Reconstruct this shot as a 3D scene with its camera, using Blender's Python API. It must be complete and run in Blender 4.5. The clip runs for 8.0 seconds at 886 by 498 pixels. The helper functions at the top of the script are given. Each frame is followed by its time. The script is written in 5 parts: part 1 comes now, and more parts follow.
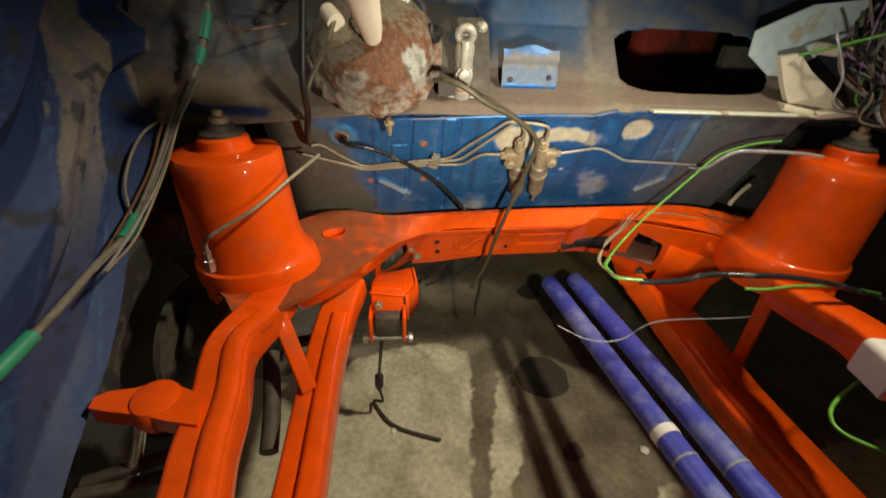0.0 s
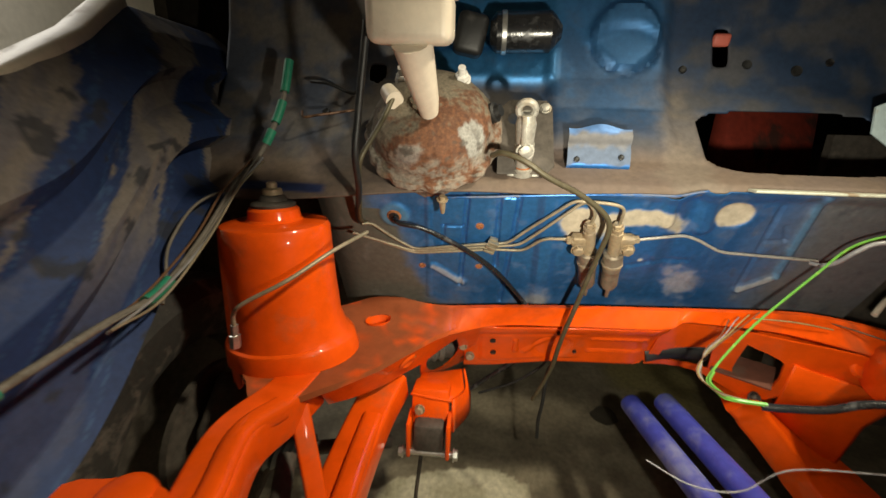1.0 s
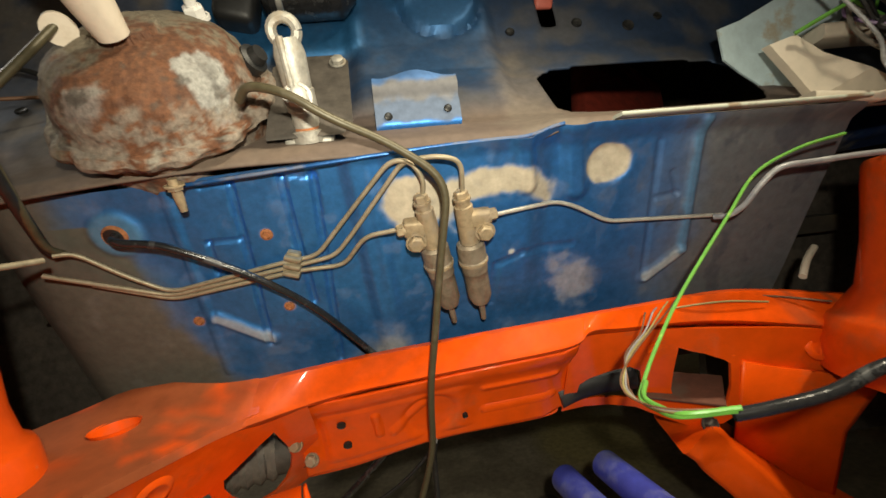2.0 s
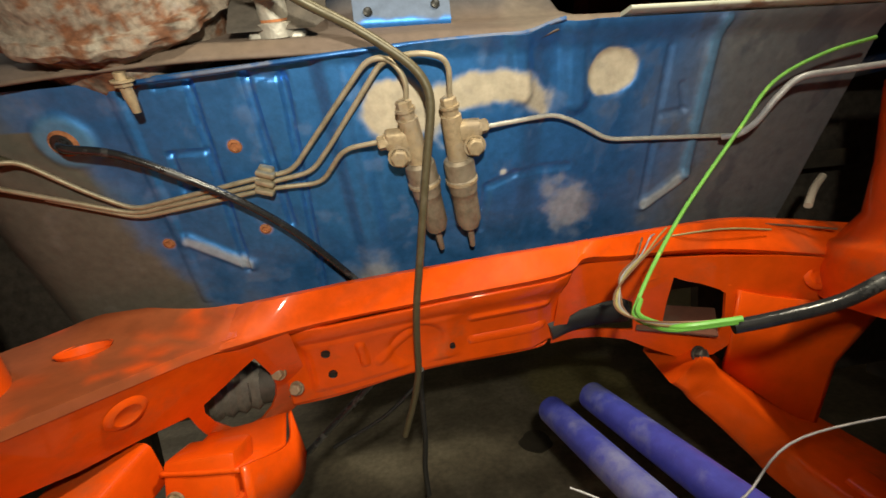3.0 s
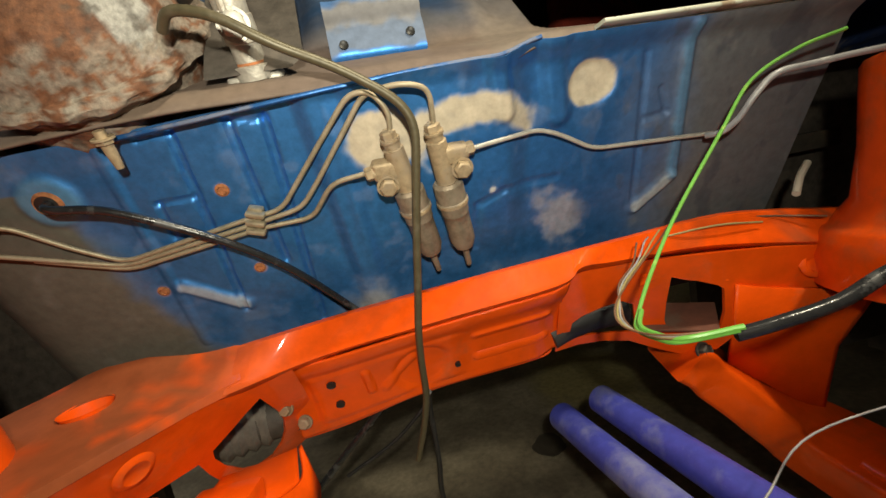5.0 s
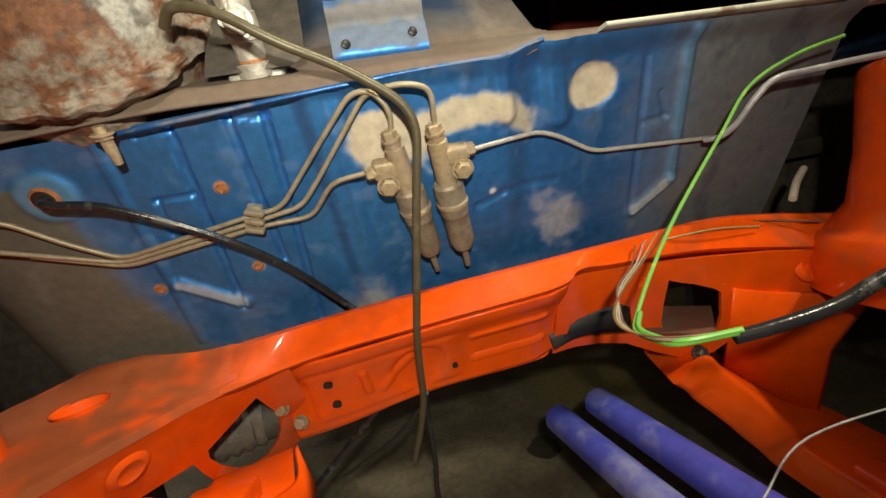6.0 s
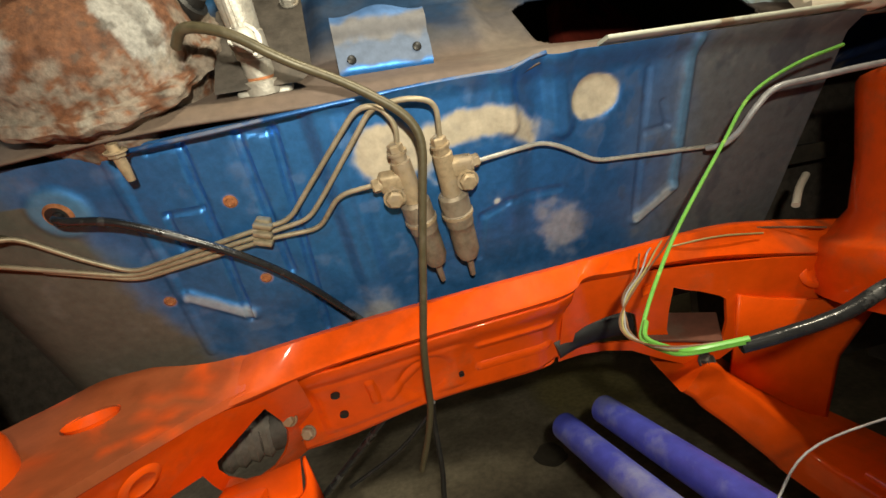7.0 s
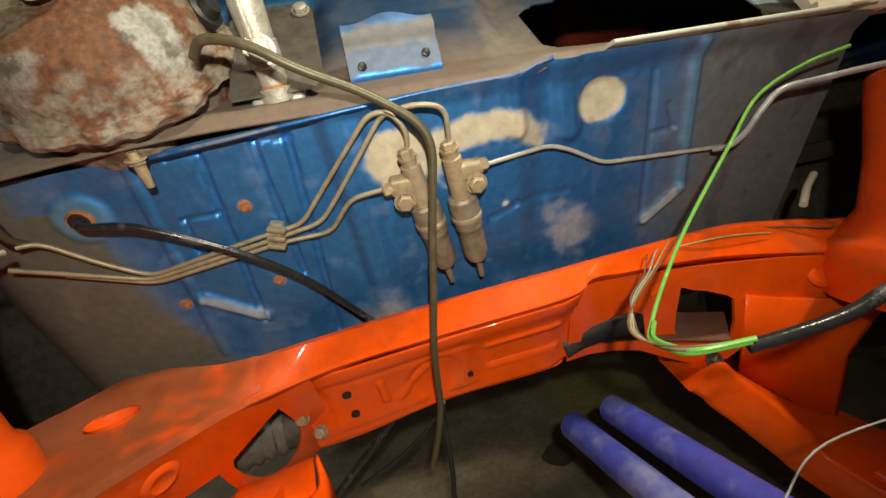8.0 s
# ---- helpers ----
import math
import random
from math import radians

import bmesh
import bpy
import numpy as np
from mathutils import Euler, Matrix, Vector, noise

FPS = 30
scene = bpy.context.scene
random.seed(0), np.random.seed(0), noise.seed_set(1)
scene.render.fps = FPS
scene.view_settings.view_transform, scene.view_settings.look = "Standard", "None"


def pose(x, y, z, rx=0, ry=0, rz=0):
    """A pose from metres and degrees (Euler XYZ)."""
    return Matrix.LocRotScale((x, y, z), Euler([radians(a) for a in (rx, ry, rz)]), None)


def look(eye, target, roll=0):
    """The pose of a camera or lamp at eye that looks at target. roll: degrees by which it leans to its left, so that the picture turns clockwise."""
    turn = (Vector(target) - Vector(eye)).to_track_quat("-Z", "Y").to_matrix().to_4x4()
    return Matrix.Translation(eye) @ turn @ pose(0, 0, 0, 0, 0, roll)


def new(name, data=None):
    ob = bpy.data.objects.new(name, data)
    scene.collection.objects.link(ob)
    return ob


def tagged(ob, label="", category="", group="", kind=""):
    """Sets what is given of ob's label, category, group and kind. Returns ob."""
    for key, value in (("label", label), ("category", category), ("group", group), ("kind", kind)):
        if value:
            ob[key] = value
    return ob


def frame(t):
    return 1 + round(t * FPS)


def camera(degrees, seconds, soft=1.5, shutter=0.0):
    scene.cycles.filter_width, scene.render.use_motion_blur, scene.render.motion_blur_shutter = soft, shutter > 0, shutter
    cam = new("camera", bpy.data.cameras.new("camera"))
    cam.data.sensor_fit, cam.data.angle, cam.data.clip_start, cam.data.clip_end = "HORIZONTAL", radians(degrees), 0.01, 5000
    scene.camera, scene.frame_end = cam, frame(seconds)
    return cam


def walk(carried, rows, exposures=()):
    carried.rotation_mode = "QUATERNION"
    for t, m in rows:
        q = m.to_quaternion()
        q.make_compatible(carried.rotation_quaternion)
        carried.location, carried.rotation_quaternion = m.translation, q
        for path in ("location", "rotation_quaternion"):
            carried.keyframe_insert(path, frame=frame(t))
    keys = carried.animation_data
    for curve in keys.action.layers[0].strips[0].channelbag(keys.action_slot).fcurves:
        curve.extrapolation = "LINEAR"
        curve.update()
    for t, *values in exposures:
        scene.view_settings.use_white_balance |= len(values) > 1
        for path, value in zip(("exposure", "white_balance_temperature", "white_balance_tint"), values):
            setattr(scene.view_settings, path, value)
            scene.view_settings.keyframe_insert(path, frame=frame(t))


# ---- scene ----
cam = camera(94.8, 8.0, 1.5, 0.5)
PATH = [
    (0, (-0.0310, -0.7648, 1.0412), (0.0560, 0.0803, 0.5137), 3.05),
    (0.5, (-0.0450, -0.7475, 1.0322), (0.0005, 0.1545, 0.6028), 3.23),
    (1, (-0.0030, -0.6989, 0.9664), (-0.0860, 0.2547, 0.6770), 1.58),
    (1.1, (0.0030, -0.6797, 0.9494), (-0.0775, 0.2812, 0.6845), 1.98),
    (1.2, (0.0180, -0.6331, 0.9300), (-0.0070, 0.3398, 0.7002), 1.92),
    (1.5, (0.0570, -0.5686, 0.8703), (0.0540, 0.4165, 0.6986), -1.40),
    (1.8, (0.1030, -0.5074, 0.7703), (0.1720, 0.4832, 0.6519), -3.37),
    (2, (0.1450, -0.4814, 0.7853), (0.2545, 0.5114, 0.7363), -6.03),
    (2.2, (0.1400, -0.4681, 0.7708), (0.2230, 0.5233, 0.6693), -4.00),
    (3.3, (0.1590, -0.4490, 0.7413), (0.2860, 0.5296, 0.5793), -6.64),
    (3.5, (0.1600, -0.4442, 0.7473), (0.3050, 0.5339, 0.5980), -7.00),
    (4, (0.1570, -0.4504, 0.7610), (0.2900, 0.5319, 0.6288), -9.13),
    (4.5, (0.1520, -0.4589, 0.7621), (0.2300, 0.5294, 0.6312), -9.90),
    (5, (0.1570, -0.4505, 0.7632), (0.2785, 0.5305, 0.6119), -10.61),
    (6.5, (0.1510, -0.4500, 0.7623), (0.2830, 0.5309, 0.6192), -9.83),
    (7, (0.1500, -0.4533, 0.7685), (0.2785, 0.5294, 0.6352), -10.48),
    (7.5, (0.1480, -0.4552, 0.7720), (0.2700, 0.5288, 0.6424), -10.75),
    (8, (0.1450, -0.4601, 0.7728), (0.2605, 0.5245, 0.6418), -10.94),
]
EXPOSURES = [(0.0, 0.05), (1.0, 0.1), (1.5, 0.06), (2.0, 0.02), (3.3, 0.0), (8.0, 0.0)]
walk(cam, [(t, look(e, g, r)) for t, e, g, r in PATH], EXPOSURES)

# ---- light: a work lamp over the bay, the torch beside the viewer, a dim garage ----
world = bpy.data.worlds.new("garage_air")
scene.world = world
world.use_nodes = True
world.node_tree.nodes["Background"].inputs["Color"].default_value = (1.0, 0.95, 0.86, 1)
world.node_tree.nodes["Background"].inputs["Strength"].default_value = 0.14


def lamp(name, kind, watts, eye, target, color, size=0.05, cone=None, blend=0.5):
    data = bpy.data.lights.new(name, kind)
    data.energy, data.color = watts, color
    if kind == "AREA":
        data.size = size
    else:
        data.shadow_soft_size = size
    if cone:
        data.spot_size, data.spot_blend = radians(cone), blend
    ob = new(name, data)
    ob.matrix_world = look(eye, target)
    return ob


lamp("work_lamp_light", "SPOT", 91, (0.82, -0.52, 1.85), (-0.05, -0.33, 0.2), (1.0, 0.89, 0.65), 0.06, 67, 0.8)
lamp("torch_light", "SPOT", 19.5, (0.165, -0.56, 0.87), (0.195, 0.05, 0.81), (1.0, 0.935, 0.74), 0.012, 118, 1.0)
# unseen fill light, added to brighten the wall beyond the left wing
lamp("wall_fill_light", "AREA", 40, (-2.4, 0.8, 2.7), (-3.0, 0.6, 1.0), (1.0, 0.95, 0.85), 0.6)


# ---- materials ----
def mat(name, color, rough=0.5, metal=0.0, grain=40, grain_amount=0.25, wear=None, wear_scale=6, wear_at=0.58, bump=0.15, bump_scale=None,
        coat=0.0, spread=0.08, attribute=None, gloss=0.5):
    m = bpy.data.materials.new(name)
    m.use_nodes = True
    nt = m.node_tree
    n, l = nt.nodes, nt.links
    b = n["Principled BSDF"]
    b.inputs["Roughness"].default_value, b.inputs["Metallic"].default_value = rough, metal
    b.inputs["Coat Weight"].default_value, b.inputs["Coat Roughness"].default_value = coat, 0.07
    b.inputs["Specular IOR Level"].default_value = gloss
    tc = n.new("ShaderNodeTexCoord")

    def noise_node(scale, detail=5, rough_=0.6):
        k = n.new("ShaderNodeTexNoise")
        k.inputs["Scale"].default_value, k.inputs["Detail"].default_value, k.inputs["Roughness"].default_value = scale, detail, rough_
        l.new(tc.outputs["Object"], k.inputs["Vector"])
        return k

    def mixer(kind, fac, a, b_):
        k = n.new("ShaderNodeMix")
        k.data_type, k.blend_type = "RGBA", kind
        for slot, v in ((0, fac), (6, a), (7, b_)):
            if isinstance(v, (int, float)):
                k.inputs[slot].default_value = v
            elif isinstance(v, tuple):
                k.inputs[slot].default_value = (*v, 1)
            else:
                l.new(v, k.inputs[slot])
        return k.outputs[2]

    def ramp(src, lo, hi):
        k = n.new("ShaderNodeMapRange")
        k.inputs[1].default_value, k.inputs[2].default_value = lo, hi
        l.new(src, k.inputs[0])
        return k.outputs[0]

    base = color
    metal_src = None
    if attribute:
        a = n.new("ShaderNodeAttribute")
        a.attribute_name = attribute
        base, metal_src = a.outputs["Color"], a.outputs["Alpha"]
    fine, broad = noise_node(grain), noise_node(wear_scale, 6, 0.65)
    g = ramp(fine.outputs["Fac"], 0.25, 0.75)
    k = n.new("ShaderNodeMapRange")
    k.inputs[3].default_value, k.inputs[4].default_value = 1 - grain_amount, 1 + grain_amount
    l.new(g, k.inputs[0])
    out = mixer("MULTIPLY", 1.0, base, k.outputs[0])
    worn = ramp(broad.outputs["Fac"], wear_at, wear_at + spread)
    if wear:
        f2 = n.new("ShaderNodeMath")
        f2.operation = "MULTIPLY"
        l.new(worn, f2.inputs[0])
        f2.inputs[1].default_value = wear[3] if len(wear) > 3 else 0.8
        out = mixer("MIX", f2.outputs[0], out, tuple(wear[:3]))
        r = n.new("ShaderNodeMapRange")
        r.inputs[3].default_value, r.inputs[4].default_value = rough, max(rough, 0.75)
        l.new(f2.outputs[0], r.inputs[0])
        l.new(r.outputs[0], b.inputs["Roughness"])
    if metal_src is not None:
        r = n.new("ShaderNodeMapRange")
        r.inputs[3].default_value, r.inputs[4].default_value = 0.8, rough
        l.new(metal_src, r.inputs[0])
        l.new(r.outputs[0], b.inputs["Roughness"])
        r2 = n.new("ShaderNodeMath")
        r2.operation = "MULTIPLY"
        l.new(metal_src, r2.inputs[0])
        r2.inputs[1].default_value = metal
        l.new(r2.outputs[0], b.inputs["Metallic"])
    l.new(out, b.inputs["Base Color"])
    if bump:
        bp = n.new("ShaderNodeBump")
        bp.inputs["Strength"].default_value, bp.inputs["Distance"].default_value = bump, 0.002
        src = noise_node(bump_scale or grain * 1.5)
        l.new(src.outputs["Fac"], bp.inputs["Height"])
        l.new(bp.outputs[0], b.inputs["Normal"])
    return m


ORANGE = mat("orange_gloss_paint", (0.76, 0.082, 0.003), 0.38, 0, 30, 0.14, (0.36, 0.10, 0.035, 0.5), 11, 0.55, 0.3, 26, 0.5, 0.14, None, 0.12)
ORANGE_COAT = mat("worn_orange_paint", (0.76, 0.082, 0.003), 0.38, 0, 45, 0.16, (0.36, 0.10, 0.035, 0.35), 11, 0.57, 0.3, 26, 0.4, 0.14, "coat", 0.12)
BODY = mat("body_coat", (0.02, 0.08, 0.3), 0.42, 0.72, 90, 0.2, (0.13, 0.11, 0.09, 0.22), 14, 0.56, 0.15, 120, 0, 0.15, "coat")
BLUE = mat("blue_metallic_paint", (0.02, 0.10, 0.30), 0.36, 0.5, 90, 0.15, (0.20, 0.19, 0.18, 0.6), 14, 0.47, 0.15, 110)
BOOST = mat("rusted_shell", (0.3, 0.2, 0.12), 0.85, 0.1, 220, 0.4, (0.10, 0.055, 0.03, 0.35), 60, 0.60, 0.7, 160, 0, 0.1, "coat")
PIPE = mat("dusty_brake_pipe", (0.33, 0.28, 0.19), 0.5, 0.45, 150, 0.25, (0.36, 0.30, 0.22, 0.7), 25, 0.5, 0.1)
PIPE_BRIGHT = mat("bare_steel_pipe", (0.42, 0.40, 0.35), 0.4, 0.2, 150, 0.2, (0.3, 0.28, 0.24, 0.6), 30, 0.55, 0.1)
OLIVE = mat("olive_plated_pipe", (0.080, 0.068, 0.038), 0.45, 0.25, 150, 0.2, (0.12, 0.098, 0.064, 0.6), 22, 0.55, 0.1)
VALVE = mat("dusty_brass", (0.34, 0.26, 0.16), 0.6, 0.35, 160, 0.3, (0.30, 0.24, 0.17, 0.8), 40, 0.5, 0.3)
VALVE_DARK = mat("dusty_valve_cylinder", (0.22, 0.18, 0.13), 0.55, 0.4, 140, 0.3, (0.28, 0.23, 0.17, 0.7), 30, 0.5, 0.3)
CASTING = mat("dusty_aluminium_casting", (0.43, 0.41, 0.36), 0.5, 0.5, 130, 0.3, (0.38, 0.32, 0.24, 0.8), 30, 0.54, 0.4)
CREAM = mat("yellowed_white_plastic", (0.66, 0.58, 0.47), 0.45, 0, 80, 0.08, (0.45, 0.36, 0.26, 0.5), 20, 0.58, 0.1)
BLACK = mat("black_rubber", (0.012, 0.012, 0.012), 0.5, 0, 80, 0.3, (0.06, 0.055, 0.05, 0.5), 18, 0.58, 0.2)
BLACK_GLOSS = mat("black_sleeve", (0.015, 0.015, 0.016), 0.22, 0, 90, 0.3, (0.09, 0.09, 0.09, 0.5), 25, 0.55, 0.2)
GREEN_WIRE = mat("green_wire_sleeve", (0.12, 0.33, 0.05), 0.35, 0, 90, 0.15, (0.35, 0.5, 0.08, 0.6), 30, 0.58, 0.05)
GREEN_TAPE = mat("green_tape", (0.02, 0.22, 0.13), 0.5, 0, 90, 0.2, (0.10, 0.14, 0.10, 0.6), 30, 0.56, 0.2)
BROWN_WIRE = mat("brown_wire_sleeve", (0.14, 0.07, 0.035), 0.45, 0, 90, 0.2, None, 6, 0.6, 0.05)
GREY_WIRE = mat("grey_wire_sleeve", (0.30, 0.30, 0.31), 0.4, 0.2, 90, 0.2, (0.5, 0.5, 0.48, 0.5), 30, 0.55, 0.05)
YELLOW_WIRE = mat("yellow_wire_sleeve", (0.30, 0.25, 0.10), 0.4, 0, 90, 0.2, None, 6, 0.6, 0.05)
VIOLET_WIRE = mat("violet_wire_sleeve", (0.25, 0.14, 0.32), 0.4, 0, 90, 0.2, None, 6, 0.6, 0.05)
TUBE_BLUE = mat("blue_enamel_tube", (0.055, 0.068, 0.40), 0.4, 0, 60, 0.2, (0.25, 0.28, 0.44, 0.7), 14, 0.48, 0.2, 60, 0, 0.2)
CONCRETE = mat("oily_concrete", (0.30, 0.275, 0.20), 0.75, 0, 60, 0.3, (0.10, 0.085, 0.06, 0.35), 9, 0.56, 0.5, 90, 0, 0.18, "coat")
OIL = mat("oil_stain", (0.045, 0.038, 0.028), 0.55, 0, 40, 0.3, None, 8, 0.6, 0.3)
PLASTER = mat("garage_plaster", (0.5, 0.47, 0.4), 0.9, 0, 20, 0.1, (0.35, 0.32, 0.27, 0.6), 2, 0.55, 0.3)
WHITE_PAINT = mat("chipped_white_paint", (0.50, 0.52, 0.43), 0.45, 0, 70, 0.12, (0.25, 0.17, 0.10, 0.85), 26, 0.54, 0.2)
PALE_BLUE = mat("pale_blue_white_sheet", (0.48, 0.60, 0.64), 0.4, 0, 60, 0.15, (0.40, 0.33, 0.22, 0.8), 12, 0.58, 0.25)
DARK_RED = mat("dark_red_cabin_trim", (0.22, 0.025, 0.012), 0.7, 0, 50, 0.3, (0.03, 0.02, 0.015, 0.8), 7, 0.52, 0.3)
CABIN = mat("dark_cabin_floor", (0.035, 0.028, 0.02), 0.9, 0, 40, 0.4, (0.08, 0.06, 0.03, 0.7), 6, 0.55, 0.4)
TYRE = mat("dusty_tyre_rubber", (0.022, 0.02, 0.018), 0.8, 0, 90, 0.3, (0.12, 0.10, 0.085, 0.7), 12, 0.53, 0.4)
GRIME = mat("greasy_iron", (0.075, 0.064, 0.053), 0.7, 0.3, 70, 0.4, (0.12, 0.10, 0.08, 0.7), 14, 0.55, 0.5)
STEEL = mat("zinc_steel", (0.58, 0.57, 0.54), 0.32, 0.85, 120, 0.2, (0.3, 0.26, 0.2, 0.6), 40, 0.58, 0.1)
RUST = mat("rust", (0.32, 0.12, 0.045), 0.9, 0, 200, 0.4, (0.12, 0.05, 0.02, 0.7), 60, 0.52, 0.6)
GREY_TRIM = mat("worn_grey_plate", (0.17, 0.15, 0.125), 0.7, 0.1, 90, 0.3, (0.08, 0.06, 0.045, 0.7), 14, 0.55, 0.4)
TAPE_WHITE = mat("white_tape", (0.72, 0.70, 0.66), 0.5, 0, 80, 0.1, (0.4, 0.36, 0.3, 0.5), 30, 0.58, 0.2)
LAMP_GLASS = bpy.data.materials.new("lamp_glow")
LAMP_GLASS.use_nodes = True
LAMP_GLASS.node_tree.nodes["Principled BSDF"].inputs["Emission Color"].default_value = (1, 0.95, 0.85, 1)
LAMP_GLASS.node_tree.nodes["Principled BSDF"].inputs["Emission Strength"].default_value = 3.0


# ---- building helpers ----
def thing(name, label, category, at=(0, 0, 0), group="", kind=""):
    ob = new(name)
    ob.empty_display_size = 0.02
    ob.location = at
    return tagged(ob, label, category, group, kind)


def mesh_of(name, bm, material, smooth=True):
    me = bpy.data.meshes.new(name)
    bmesh.ops.recalc_face_normals(bm, faces=bm.faces)
    for f in bm.faces:
        f.smooth = smooth
    bm.to_mesh(me)
    bm.free()
    if smooth:
        me.set_sharp_from_angle(angle=radians(38))
    me.materials.append(material)
    return me


def part(name, bm, material, parent, label="", smooth=True):
    """One mesh object in world coordinates under a thing or a part."""
    ob = new(name, mesh_of(name, bm, material, smooth))
    ob.parent = parent
    root = parent
    while root.parent:
        root = root.parent
    ob.matrix_parent_inverse = Matrix.Translation(-Vector(root.location))
    if parent.parent:
        ob.matrix_parent_inverse = Matrix()
    return tagged(ob, label) if label else ob


def solo(name, bm, material, label, category, group="", kind="", smooth=True):
    return tagged(new(name, mesh_of(name, bm, material, smooth)), label, category, group, kind)


def box(bm, c, size, rot=None, bevel=0.003, seg=2):
    g = bmesh.ops.create_cube(bm, size=1.0)
    vs = g["verts"]
    bmesh.ops.scale(bm, vec=size, verts=vs)
    if bevel:
        es = list({e for v in vs for e in v.link_edges})
        r = bmesh.ops.bevel(bm, geom=es, offset=min(bevel, min(size) * 0.45), segments=seg, affect="EDGES", profile=0.5)
        vs = list({v for f in r["faces"] for v in f.verts} | {v for v in vs if v.is_valid})
    m = Matrix.Translation(c) @ (rot.to_4x4() if rot else Matrix())
    bmesh.ops.transform(bm, matrix=m, verts=vs)
    return bm


def spline(pts, n=8):
    """Points on a smooth curve through the given ones."""
    p = [Vector(q) for q in pts]
    if len(p) < 3:
        return [p[0].lerp(p[1], i / n) for i in range(n + 1)]
    p = [p[0] * 2 - p[1]] + p + [p[-1] * 2 - p[-2]]
    out = []
    for i in range(1, len(p) - 2):
        a, b, c, d = p[i - 1:i + 3]
        for k in range(n):
            t = k / n
            out.append(0.5 * ((2 * b) + (c - a) * t + (2 * a - 5 * b + 4 * c - d) * t * t + (3 * b - a - 3 * c + d) * t ** 3))
    return out + [p[-2]]


def bent(pts, r=0.012, n=5):
    """A straight run with rounded corners of radius about r."""
    p = [Vector(q) for q in pts]
    out = [p[0]]
    for a, b, c in zip(p, p[1:], p[2:]):
        s = b + (a - b).normalized() * min(r, (a - b).length * 0.45)
        e = b + (c - b).normalized() * min(r, (c - b).length * 0.45)
        for k in range(n + 1):
            t = k / n
            out.append(s.lerp(b, t).lerp(b.lerp(e, t), t))
    return out + [p[-1]]


def sweep(bm, path, radius, seg=10, flat=1.0, ends=True):
    """A round tube along the path; radius is one number or one for each point."""
    path = [Vector(q) for q in path]
    rad = radius if isinstance(radius, (list, tuple)) else [radius] * len(path)
    rings, side = [], None
    for i, c in enumerate(path):
        way = (path[min(i + 1, len(path) - 1)] - path[max(i - 1, 0)]).normalized()
        if side is None:
            side = way.orthogonal().normalized()
        side = (side - way * side.dot(way)).normalized()
        up = way.cross(side)
        rings.append([bm.verts.new(c + rad[i] * (math.cos(a) * side + flat * math.sin(a) * up)) for a in (2 * math.pi * k / seg for k in range(seg))])
    for a, b in zip(rings, rings[1:]):
        for k in range(seg):
            bm.faces.new((a[k], a[(k + 1) % seg], b[(k + 1) % seg], b[k]))
    if ends:
        bm.faces.new(rings[0][::-1])
        bm.faces.new(rings[-1])
    return bm


def lathe(bm, profile, origin, axis, seg=32):
    """Turns (radius, height) pairs about the axis from the origin."""
    axis = Vector(axis).normalized()
    side = axis.orthogonal().normalized()
    up = axis.cross(side)
    rings = []
    for r, h in profile:
        c = Vector(origin) + axis * h
        if r < 1e-5:
            rings.append([bm.verts.new(c)])
        else:
            rings.append([bm.verts.new(c + r * (math.cos(a) * side + math.sin(a) * up)) for a in (2 * math.pi * k / seg for k in range(seg))])
    for a, b in zip(rings, rings[1:]):
        for k in range(seg):
            j = (k + 1) % seg
            if len(a) == 1 and len(b) > 1:
                bm.faces.new((a[0], b[j], b[k]))
            elif len(b) == 1 and len(a) > 1:
                bm.faces.new((a[k], a[j], b[0]))
            elif len(a) > 1:
                bm.faces.new((a[k], a[j], b[j], b[k]))
    return bm


def hexhead(bm, at, axis, r, h):
    axis = Vector(axis).normalized()
    lathe(bm, [(0, 0), (r * 1.25, 0), (r * 1.25, h * 0.25), (r, h * 0.25)], at, axis, 16)
    lathe(bm, [(r, h * 0.2), (r, h * 0.85), (r * 0.8, h), (0, h)], at, axis, 6)
    return bm


def sheet(bm, outline, holes, thick, where):
    """A plate of the outline with holes in it; where(a, b, depth) gives the place of a point."""
    loops = []
    for loop in [outline] + list(holes):
        vs = [bm.verts.new((a, b, 0)) for a, b in loop]
        loops.append([bm.edges.new((vs[i], vs[(i + 1) % len(vs)])) for i in range(len(vs))])
    fill = bmesh.ops.triangle_fill(bm, edges=[e for lp in loops for e in lp], use_beauty=True, use_dissolve=False)
    faces = [g for g in fill["geom"] if isinstance(g, bmesh.types.BMFace)]
    ext = bmesh.ops.extrude_face_region(bm, geom=faces)
    moved = {g for g in ext["geom"] if isinstance(g, bmesh.types.BMVert)}
    for v in bm.verts:
        v.co = where(v.co.x, v.co.y, thick if v in moved else 0.0)
    return bm


def ring_of(cx, cy, rx, ry=None, n=20, turn=0):
    ry = ry or rx
    c, s = math.cos(radians(turn)), math.sin(radians(turn))
    return [(cx + c * rx * math.cos(a) - s * ry * math.sin(a), cy + s * rx * math.cos(a) + c * ry * math.sin(a)) for a in (2 * math.pi * k / n for k in range(n))]


